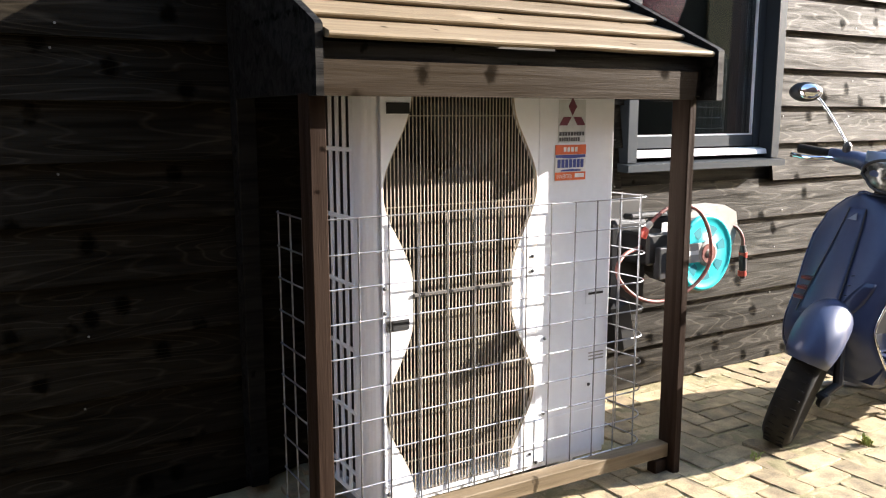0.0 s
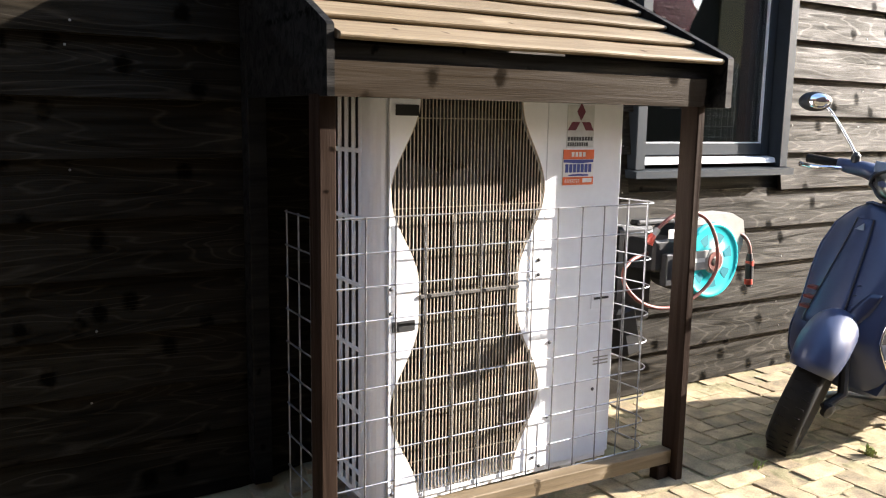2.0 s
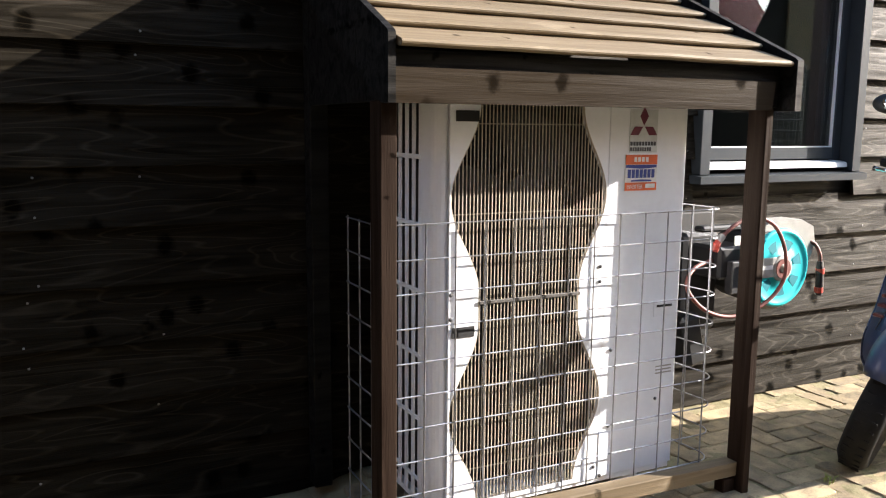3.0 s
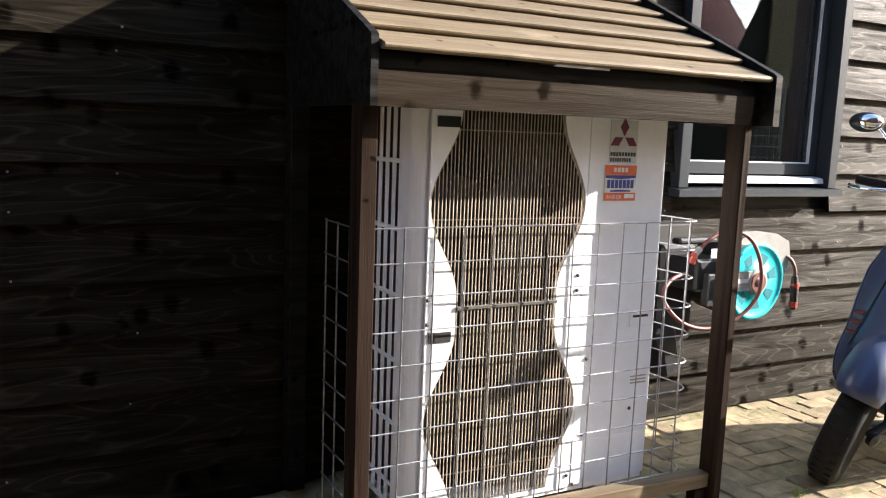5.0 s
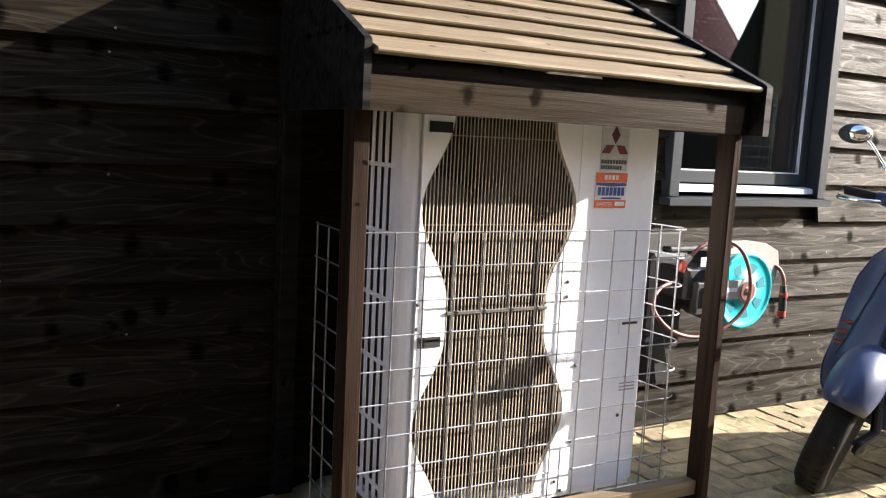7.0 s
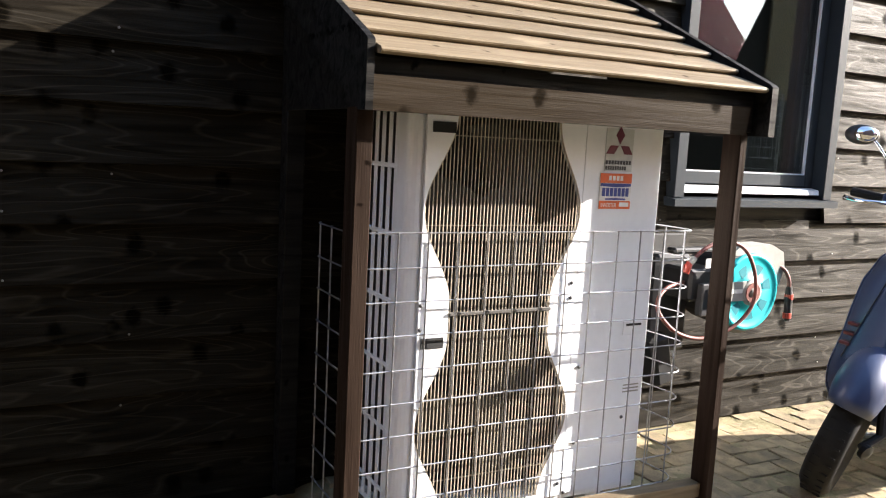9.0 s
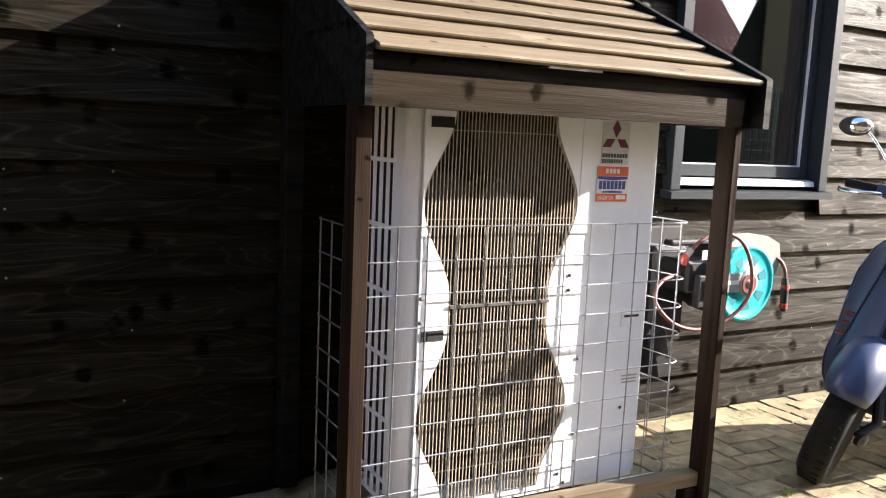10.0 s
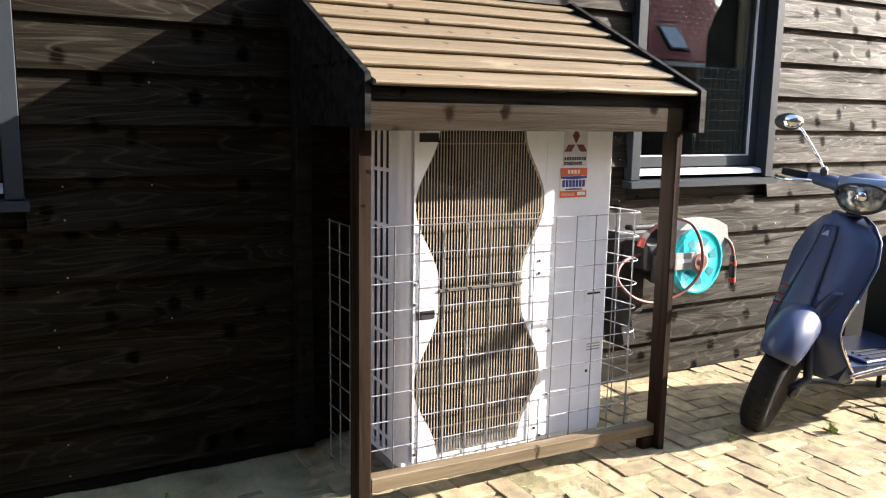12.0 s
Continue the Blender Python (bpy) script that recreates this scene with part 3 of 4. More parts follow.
# two fans
for cz in (1.075, 0.40):
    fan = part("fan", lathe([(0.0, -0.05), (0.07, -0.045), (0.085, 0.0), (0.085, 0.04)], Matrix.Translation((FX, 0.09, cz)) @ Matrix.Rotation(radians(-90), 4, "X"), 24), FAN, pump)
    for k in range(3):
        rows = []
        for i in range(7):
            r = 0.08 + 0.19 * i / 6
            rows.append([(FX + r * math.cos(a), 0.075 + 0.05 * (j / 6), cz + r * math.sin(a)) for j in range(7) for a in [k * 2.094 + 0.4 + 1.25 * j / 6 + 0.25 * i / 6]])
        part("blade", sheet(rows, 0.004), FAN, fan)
# the vertical bars of the grille
BAR = 0.0125
n_bar = int(0.57 / BAR)
for k in range(n_bar + 1):
    x = FX - 0.285 + BAR * k + (0.57 - BAR * n_bar) / 2
    runs, z, run = [], 0.115, None
    while z < ZT - 0.022:
        ok = abs(x - FX) < half_width(z) - 0.003
        if ok and run is None:
            run = z
        if not ok and run is not None:
            runs.append((run, z))
            run = None
        z += 0.004
    if run is not None:
        runs.append((run, ZT - 0.022))
    for a, b in runs:
        if b - a > 0.01:
            zs = [a, a + 0.004] + [a + (b - a) * j / 10 for j in range(1, 10)] + [b - 0.004, b]
            rings = []
            for j, zz in enumerate(zs):
                lift = 0.0 if j in (0, len(zs) - 1) else 0.006 + 0.004 * (1 - (abs(x - FX) / 0.29) ** 2)
                rings.append([(x - 0.0012, 0.004 - lift, zz), (x + 0.0012, 0.004 - lift, zz), (x + 0.0014, 0.0074 - lift, zz), (x - 0.0014, 0.0074 - lift, zz)])
            part("grille_bar", loft(rings), GUARD, pump)
for z in [0.22 + 0.27 * j for j in range(5)]:
    h = half_width(z) - 0.004
    part("grille_rib", box((FX - h, 0.006, z - 0.0015), (FX + h, 0.010, z + 0.0015)), GUARD, pump)
for s in (-1, 1):
    zs = [0.115 + (ZT - 0.14) * k / 80 for k in range(81)]
    part("grille_rim", tube([(FX + s * (half_width(z) - 0.001), -0.002, z) for z in zs], 0.0024, 6), GUARD, pump)
part("grille_seam", box((0.15, -0.0105, 0.752), (0.525, -0.0045, 0.764), Matrix.Translation((0, 0, 0.0)), bevel=0.002), material("grey_bar_plastic", (0.075, 0.068, 0.06), 0.55), pump, "grey bar between the two grilles")
# grips, screws, stickers
# grip recesses are flat near-black plates: their shade is painted on
for x0, x1, z0, z1 in ((0.064, 0.142, 1.306, 1.338), (0.057, 0.135, 0.655, 0.688)):
    part("grip_slot", box((x0, -0.0075, z0), (x1, -0.0045, z1), bevel=0.001), SHADE_BLACK, pump, "grip slot drawn as a near-black plate for its inner shade")
grip = part("grip", box((0.838, -0.006, 0.648), (0.928, -0.0035, 0.697), bevel=0.001), CASING, pump)
part("grip_opening", box((0.850, -0.0085, 0.680), (0.916, -0.0065, 0.688)), SHADE_BLACK, grip)
for x, z in ((0.604, 0.84), (0.604, 0.79), (0.605, 0.145), (0.632, 0.11), (0.862, 0.352), (0.66, 0.283), (0.052, 0.79), (0.052, 0.715), (0.058, 0.135), (0.66, 0.55)):
    part("screw", lathe([(0.0065, 0), (0.0065, 0.002), (0.0, 0.004)], Matrix.Translation((x, -0.0055, z)) @ Matrix.Rotation(radians(90), 4, "X"), 10), INK, pump)
sticker = part("maker_sticker", box((0.703, -0.0055, 1.211), (0.818, -0.0035, 1.352)), LABEL_GREY, pump, "pale grey maker sticker with a dark red mark")
for pts in ([(0.76, 1.348), (0.742, 1.318), (0.76, 1.288), (0.778, 1.318)], [(0.756, 1.284), (0.738, 1.256), (0.704, 1.256), (0.722, 1.284)], [(0.764, 1.284), (0.782, 1.256), (0.816, 1.256), (0.798, 1.284)]):
    part("mark", prism([(x, z + 0.012) for x, z in pts], 0.001, Matrix.Translation((0, -0.0068, 0))), RED_MARK, sticker)
for z, x1 in ((1.2405, 0.815), (1.222, 0.795)):
    for k in range(9):
        xa = 0.706 + (x1 - 0.706) * k / 9
        part("print", box((xa, -0.0068, z - 0.0065), (xa + (x1 - 0.706) / 9 * 0.74, -0.0058, z + 0.0065)), INK, sticker)
badge = part("range_sticker", box((0.690, -0.0055, 1.086), (0.822, -0.0035, 1.204)), WHITE_PRINT, pump, "orange and white range sticker with blue print")
for z0, z1 in ((1.172, 1.204), (1.086, 1.113)):
    part("band", box((0.690, -0.0065, z0), (0.822, -0.0058, z1)), ORANGE_PRINT, badge)
for k in range(7):
    part("print", box((0.700 + 0.0165 * k, -0.0068, 1.128), (0.700 + 0.0165 * k + 0.0130, -0.006, 1.156)), BLUE_PRINT, badge)
part("print", prism([(0.692, 1.171), (0.82, 1.171), (0.82, 1.162), (0.756, 1.158), (0.692, 1.162)], 0.0008, Matrix.Translation((0, -0.0066, 0))), BLUE_PRINT, badge)
part("print", prism([(0.715, 1.116), (0.715, 1.121), (0.756, 1.123), (0.80, 1.121), (0.80, 1.116)], 0.0008, Matrix.Translation((0, -0.0066, 0))), BLUE_PRINT, badge)
for k in range(4):
    part("print", box((0.725 + 0.016 * k, -0.0072, 1.181), (0.725 + 0.016 * k + 0.011, -0.0066, 1.196)), WHITE_PRINT, badge)
text = bpy.data.curves.new("lettering", "FONT")
text.body, text.size = "INVERTER", 0.019
holder = bpy.data.objects.new("lettering", text)
me = bpy.data.meshes.new_from_object(holder)
me.transform(Matrix.Translation((0.697, -0.0069, 1.0925)) @ Matrix.Rotation(radians(90), 4, "X") @ Matrix.Diagonal((0.78, 1, 1, 1)))
me.materials.append(WHITE_PRINT)
lettering = new("lettering", me)
lettering.parent = badge
part("print", box((0.775, -0.0072, 1.094), (0.815, -0.0066, 1.108)), WHITE_PRINT, badge)
for z in (0.44, 0.452, 0.464):
    part("print", box((0.86, -0.0042, z), (0.93, -0.0035, z + 0.005)), HOUSING, pump, "faded grey print")
for x in (0.12, 0.76):
    part("foot", box((x, 0.03, 0.03), (x + 0.07, 0.34, ZB), bevel=0.004), CASING, pump)
for x in (0.05, 0.70):
    tagged(part("support_block", box((x, 0.04, -0.014), (x + 0.2, 0.34, 0.03), bevel=0.006), CONCRETE), "concrete slab under the heat pump's foot", "support block", "support blocks")

# ---- welded wire mesh round the heat pump ----
guard = thing("wire_mesh_guard", "galvanised welded wire mesh bent round the front of the heat pump", "mesh guard")


def mesh_line(n=6):
    """The plan of the mesh: the two sides and the front, joined by bends."""
    pts = [(-0.188, 0.24), (-0.188, 0.03)]
    pts += [(-0.128 - 0.06 * math.cos(k * math.pi / 2 / n), 0.03 - 0.06 * math.sin(k * math.pi / 2 / n)) for k in range(1, n + 1)]
    pts += [(1.06, -0.03)]
    pts += [(1.06 + 0.07 * math.sin(k * math.pi / 2 / n), 0.04 - 0.07 * math.cos(k * math.pi / 2 / n)) for k in range(1, n + 1)]
    return pts + [(1.118, 0.22)]


line = mesh_line()
levels = [0.092 + 0.1023 * k for k in range(10)]
for k, z in enumerate(levels):
    sag = 0.004 * math.sin(k * 1.7)
    part("wire", tube([(x, y, z + sag * math.sin(3 * x)) for x, y in line], 0.0026, 6), WIRE, guard)
rng = random.Random(8)
for x in [-0.144] + [-0.045 + 0.1005 * k for k in range(12)]:
    part("wire", tube([(x + rng.uniform(-0.003, 0.003), -0.0338, 0.085), (x, -0.0338, 0.55), (x + rng.uniform(-0.003, 0.003), -0.0338, 1.015)], 0.0026, 6), WIRE, guard)
for x, y in ((-0.184, 0.238), (-0.184, 0.138), (-0.184, 0.04), (1.135, 0.045), (1.124, 0.13), (1.12, 0.215)):
    part("wire", tube([(x, y, 0.085), (x, y, 1.016)], 0.0026, 6), WIRE, guard)

# ---- hose reel on the wall ----
reel = thing("hose_reel", "wall-mounted garden hose reel with a turquoise disc and red hose", "hose reel")
RC = Vector((1.808, 0.32, 0.70))
facing = Matrix.Translation(RC) @ Matrix.Rotation(radians(90), 4, "X")
part("housing", lathe([(0.17, -0.085), (0.188, -0.075), (0.19, -0.03), (0.175, -0.008), (0.15, -0.006)], facing @ Matrix.Diagonal((1.0, 1.0, 1, 1)), 40), HOUSING, reel, "pale grey round housing", True)
part("top_shell", prism([(1.70, 0.86), (1.76, 0.90), (1.95, 0.905), (2.03, 0.87), (2.045, 0.80), (2.02, 0.72), (1.98, 0.70), (1.97, 0.80), (1.88, 0.86)], 0.11, Matrix.Translation((-0.02, 0.325, 0))), HOUSING, reel, "pale grey top shell")
def recess(m):
    bm = loft([[(-0.03, -0.014, h), (0.032, -0.034, h), (0.036, 0.0, h), (0.032, 0.034, h), (-0.03, 0.014, h)] for h in (-0.004, 0.0012)])
    bm.transform(m)
    return bm


disc = part("disc", lathe([(0.17, -0.012), (0.172, 0.004), (0.16, 0.014), (0.152, 0.008), (0.06, 0.004), (0.058, 0.012)], facing, 40), TEAL, reel, "turquoise plastic disc", True)
for k in range(7):
    a = k * 2 * math.pi / 7 + 0.3
    if 2.4 < a < 3.7:
        continue
    # flat plate in darkened disc colour paints the recess shade
    m = facing @ Matrix.Rotation(a, 4, "Z") @ Matrix.Translation((0.108, 0, 0.0056))
    part("spoke_opening", recess(m), material("turquoise_recess_shade", (0.008, 0.20, 0.24), 0.5) if k == 0 else bpy.data.materials["turquoise_recess_shade"], disc, "turquoise plate darkened to show a shaded recess")
part("hub", lathe([(0.058, 0.004), (0.058, 0.018), (0.05, 0.022), (0.02, 0.022), (0.016, 0.03), (0.0, 0.031)], facing, 28), HOUSING, reel, "grey hub", True)
part("hub_ring", lathe([(0.043, 0.0225), (0.043, 0.026), (0.022, 0.026), (0.022, 0.0225)], facing, 28), HOSE, reel, "red hub ring")
part("label_plate", box((-0.165, -0.035, 0.012), (-0.035, 0.05, 0.019), facing, 0.002), HOUSING, reel, "grey maker plate")
part("label_print", box((-0.155, 0.0, 0.0195), (-0.06, 0.018, 0.0203), facing), WHITE_PRINT, reel)
part("drum", lathe([(0.11, -0.27), (0.165, -0.25), (0.178, -0.086), (0.17, -0.0855)], facing, 28), BLACK, reel)
arm = part("bracket_arm", box((1.50, 0.36, 0.66), (1.68, 0.56, 0.80), bevel=0.012), BLACK, reel, "black swivel bracket")
part("bracket_arm", box((1.46, 0.52, 0.40), (1.66, 0.63, 0.84), bevel=0.015), BLACK, reel)
part("wall_plate", box((1.42, 0.615, 0.34), (1.70, 0.636, 0.92), bevel=0.006), BLACK, reel)
part("handle", box((1.44, 0.40, 0.86), (1.66, 0.46, 0.885), bevel=0.008), BLACK, reel)
part("latch_box", box((1.545, 0.33, 0.60), (1.61, 0.37, 0.74), bevel=0.005), material("dark_grey_plastic", (0.028, 0.028, 0.029), 0.45), reel)
part("rating_label", box((1.575, 0.353, 0.805), (1.615, 0.3585, 0.845)), WHITE_PRINT, reel, "small white rating label")
part("lower_arm", box((-0.055, -0.07, -0.12), (0.055, 0.07, 0.12), Matrix.Translation((1.49, 0.53, 0.375)) @ Matrix.Rotation(radians(-14), 4, "Y"), 0.02), BLACK, reel)
loop = [(1.41, 0.30, 0.815), (1.462, 0.30, 0.868), (1.548, 0.30, 0.915), (1.64, 0.295, 0.925), (1.725, 0.285, 0.89), (1.785, 0.28, 0.797), (1.797, 0.275, 0.683), (1.75, 0.28, 0.60), (1.653, 0.29, 0.54), (1.525, 0.30, 0.515), (1.396, 0.305, 0.547), (1.303, 0.31, 0.622), (1.30, 0.33, 0.68), (1.37, 0.36, 0.725), (1.50, 0.40, 0.74)]
part("hose", tube(smooth_line(loop, 6), 0.0085, 10), HOSE, reel, "red-brown hose hanging in a loop", True)
part("coupling", tube([(1.405, 0.30, 0.80), (1.415, 0.30, 0.822), (1.432, 0.30, 0.845)], [0.017, 0.018, 0.012], 12), ORANGE, reel, "orange hose coupling")
part("coupling_collar", tube([(1.425, 0.30, 0.836), (1.45, 0.30, 0.86)], 0.0145, 12), HOUSING, reel)
part("hose_end", tube(smooth_line([(1.985, 0.34, 0.81), (2.022, 0.32, 0.79), (2.045, 0.31, 0.745), (2.05, 0.31, 0.70)], 5), 0.0085, 10), HOSE, reel, "", True)
noz = part("nozzle", tube([(2.05, 0.31, 0.715), (2.054, 0.31, 0.66), (2.058, 0.31, 0.60), (2.06, 0.31, 0.56)], [0.013, 0.018, 0.017, 0.013], 12), BLACK, reel, "black and orange spray nozzle")
for z in (0.67, 0.585):
    part("nozzle_ring", tube([(2.054, 0.31, z + 0.012), (2.056, 0.31, z - 0.012)], 0.0187, 12), ORANGE, noz)

# ---- scooter ----
LEAN_L = 3.0
scooter = thing("motor_scooter", "slate-blue classic motor scooter parked on its stand on the pavers", "scooter",
                Matrix.Translation((1.800, -0.121, 0.0)) @ Matrix.Rotation(radians(176.0), 4, "Z") @ Matrix.Rotation(radians(-LEAN_L), 4, "X"))


FRONT_LEAN = Matrix.Rotation(radians(-16.5), 4, "X")


def tyre(cx, cz, r, w, steer, parent, name):
    m = (FRONT_LEAN if steer else Matrix()) @ Matrix.Translation((cx, 0, cz)) @ Matrix.Rotation(radians(steer), 4, "Z") @ Matrix.Rotation(radians(90), 4, "X")
    prof = [(r - 0.085, -w * 0.36), (r - 0.06, -w * 0.48), (r - 0.03, -w * 0.5), (r - 0.009, -w * 0.36), (r, -w * 0.12), (r, w * 0.12), (r - 0.009, w * 0.36), (r - 0.03, w * 0.5), (r - 0.06, w * 0.48), (r - 0.085, w * 0.36)]
    wheel = part(name, lathe(prof, m, 48), RUBBER, parent, "black road tyre", True)
    part("rim", lathe([(r - 0.083, -w * 0.35), (r - 0.10, -w * 0.2), (r - 0.17, -w * 0.12), (0.03, -w * 0.22), (0.03, w * 0.22), (r - 0.17, w * 0.12), (r - 0.10, w * 0.2), (r - 0.083, w * 0.35)], m, 32), BLACK, wheel, "black cast rim")
    if name == "front_wheel":
        for k in range(40):
            for s in (-1, 1):
                lo, hi = (w * 0.08, w * 0.34) if s > 0 else (-w * 0.34, -w * 0.08)
                part("tread_block", box((r - 0.004, -0.004, lo), (r + 0.0012, 0.004, hi), m @ Matrix.Rotation(k * 2 * math.pi / 40 + 0.04 * s, 4, "Z")), RUBBER, wheel)
    return wheel


STEER = 27
tyre(0.0, 0.25, 0.25, 0.112, STEER, scooter, "front_wheel")
tyre(-1.42, 0.255, 0.255, 0.125, 0, scooter, "rear_wheel")
# mudguard: a rounded hood over the wheel, longer to the rear
rows = []
for i in range(15):
    a = radians(26 + 138 * i / 14)
    wide = 0.104 * (1 - 0.18 * max(0, 1 - i / 4) ** 2) * (1 - 0.3 * (i / 14) ** 3)
    rows.append([((0.185 + 0.108 * math.cos(p)) * math.cos(a) - 0.02, wide * math.sin(p), 0.285 + (0.185 + 0.108 * math.cos(p)) * math.sin(a)) for p in [radians(-98 + 196 * j / 14) for j in range(15)]])
guard_m = FRONT_LEAN @ Matrix.Rotation(radians(STEER), 4, "Z")
bm = sheet(rows, 0.006)
bm.transform(guard_m)
bm.transform(Matrix.Translation((-0.01, 0.012, 0.49)) @ Matrix.Scale(0.93, 4) @ Matrix.Translation((0, 0, -0.44)))
part("mudguard", bm, PAINT, scooter, "slate-blue rounded front mudguard", True)
for s in (-1, 1):
    part("fork_arm", tube([FRONT_LEAN @ Vector((-0.02, 0.08 * s, 0.25)), FRONT_LEAN @ Vector((-0.10, 0.08 * s, 0.30)), Vector((-0.16, 0.06 * s + 0.04, 0.50))], 0.02, 10), BLACK, scooter)
part("axle_nut", lathe([(0.03, 0), (0.03, 0.02), (0.0, 0.03)], FRONT_LEAN @ Matrix.Translation((-0.02, 0.09, 0.25)) @ Matrix.Rotation(radians(-90), 4, "X"), 12), BLACK, scooter)
part("steering_column", tube([(-0.235, 0, 0.50), (-0.46, 0.03, 1.08)], 0.035, 12), BLACK, scooter)


def shield_x(z):
    """The centre line of the leg shield."""
    return -0.125 - 0.47 * max(0, z - 0.50) + 0.10 * max(0, z - 0.85) - 0.95 * max(0, 0.47 - z) ** 1.5


def shield_half(z):
    pts = [(0.24, 0.19), (0.27, 0.24), (0.32, 0.255), (0.40, 0.232), (0.50, 0.20), (0.58, 0.203), (0.68, 0.22), (0.80, 0.23), (0.90, 0.20), (0.96, 0.145), (0.995, 0.08)]
    for (a, u), (b, v) in zip(pts, pts[1:]):
        if a <= z <= b:
            t = (z - a) / (b - a)
            return u + (v - u) * t
    return pts[-1][1] if z > 0.9 else pts[0][1]


rows = []
for i in range(25):
    z = 0.24 + 0.755 * i / 24
    h = shield_half(z)
    rows.append([(shield_x(z) - 0.06 * abs(u) ** 1.6 - 0.09 * max(0, abs(u) - 0.45) ** 1.5, h * u, z - 0.02 * abs(u)) for u in [(-1 + 2 * j / 18) for j in range(19)]])
shield = part("leg_shield", sheet(rows, 0.012), PAINT, scooter, "slate-blue leg shield", True)
edge = [Vector(r[-1]) for r in rows[:14]]
part("edge_trim", tube(edge, 0.006, 8), CHROME, shield, "chrome edge trim", True)
part("edge_bead", tube([Vector(r[-1]) for r in rows[13:]] + [Vector(p) for p in rows[-1][::-1][1:]] + [Vector(r[0]) for r in rows[::-1][1:]], 0.006, 8), PAINT, shield, "", True)
# centre cover, its seam and fins
rows = []
for i in range(15):
    z = 0.50 + 0.43 * i / 14
    h = 0.085 - 0.05 * (i / 14)
    rows.append([(shield_x(z) + 0.009 * math.cos(u * 1.5) + 0.002, h * u, z) for u in [(-1 + 2 * j / 8) for j in range(9)]])
cover = part("centre_cover", sheet(rows, 0.01), PAINT, scooter, "raised slate-blue centre cover", True)
part("seam", tube([Vector(r[-1]) + Vector((0.002, 0.002, 0)) for r in rows], 0.0025, 6), BLACK, cover)
part("seam", tube([Vector(r[0]) + Vector((0.002, -0.002, 0)) for r in rows], 0.0025, 6), BLACK, cover)
part("emblem", prism([(-0.02, 0.0), (0.02, 0.03), (0.02, 0.0)], 0.004, Matrix.Translation((shield_x(0.91) + 0.03, 0.0, 0.885)) @ Matrix.Rotation(radians(90), 4, "Z")), PALE_PAINT, cover)
for k in range(3):
    z = 0.545 + 0.038 * k
    part("fin", box((shield_x(z) - 0.03, -0.125, z), (shield_x(z) + 0.008, -0.075, z + 0.014), bevel=0.004), material("red_brown_fin", (0.16, 0.035, 0.03), 0.3, 0.4) if k == 0 else bpy.data.materials["red_brown_fin"], cover, "red-brown fin")
    part("fin", box((shield_x(z) - 0.012, 0.10, z + 0.06), (shield_x(z) + 0.004, 0.11, z + 0.064), bevel=0.001), PAINT_DARK, cover)
inlay = []
for i in range(9):
    t = i / 8
    z = 0.52 + 0.15 * t
    yc, wd = 0.095 + 0.055 * t, 0.03 * math.sin(math.pi * (0.12 + 0.76 * t)) ** 0.6
    row = []
    for k in range(5):
        y = yc + wd * (k / 2 - 1)
        u = y / shield_half(z)
        row.append((shield_x(z) - 0.06 * abs(u) ** 1.6 - 0.09 * max(0, abs(u) - 0.45) ** 1.5 + 0.009, y, z - 0.02 * abs(u)))
    inlay.append(row)
part("side_inlay", sheet(inlay, 0.004), PAINT_DARK, scooter, "dark blue turn-signal inlay", True)
# floor, tunnel, inner box
part("apron", loft([[(x, y * s, z) for y, z in ((-0.22, 0.25), (0.22, 0.25), (0.262, 0.33), (-0.262, 0.33))] for x, s in ((-0.25, 0.92), (-0.36, 1), (-0.95, 1))]), PAINT, scooter, "slate-blue foot board underside")
part("foot_board", box((-0.93, -0.25, 0.331), (-0.36, 0.25, 0.345), bevel=0.004), PAINT, scooter)
for y in (-0.22, -0.18, -0.14, 0.14, 0.18, 0.22):
    part("foot_strip", box((-0.92, y - 0.008, 0.3455), (-0.40, y + 0.008, 0.352), bevel=0.002), RUBBER, scooter)
part("board_trim", tube(smooth_line([(-0.26, 0.25, 0.285), (-0.33, 0.264, 0.30), (-0.6, 0.268, 0.318), (-0.95, 0.268, 0.32)], 4), 0.009, 8), CHROME, scooter)
part("glove_box", loft([[(x, y, z) for y, z in ((-w, 0.42), (w, 0.42), (w, 0.80), (-w, 0.80))] for x, w in ((-0.37, 0.11), (-0.47, 0.12))]), BLACK, scooter)
rows = []
for i in range(13):
    x = -0.84 - 0.92 * i / 12
    t = i / 12
    w = 0.14 + 0.17 * math.sin(math.pi * min(1, t * 1.05) ** 0.8) ** 0.7 if i else 0.12
    zt, zb = 0.76 - 0.05 * t, 0.22 + 0.16 * t
    rows.append([(x, w * math.cos(a) * (1.0 if math.sin(a) < 0 else 0.9), (zt + zb) / 2 + (zt - zb) / 2 * math.sin(a)) for a in [2 * math.pi * k / 20 for k in range(20)]])
part("rear_body", loft(rows), PAINT, scooter, "slate-blue rear body", True)
rows = []
for i in range(13):
    x = -0.80 - 0.80 * i / 12
    t = i / 12
    w = 0.11 + 0.055 * math.sin(math.pi * min(1, 0.15 + t * 0.8))
    zt = 0.885 - 0.02 * math.cos(t * 6) - (0.03 if i in (0, 12) else 0)
    rows.append([(x, w * math.cos(a), zt - 0.065 + 0.065 * math.sin(a) * (1 if math.sin(a) > 0 else 1.6)) for a in [2 * math.pi * k / 18 for k in range(18)]])
part("seat", loft(rows), BLACK, scooter, "black padded seat", True)
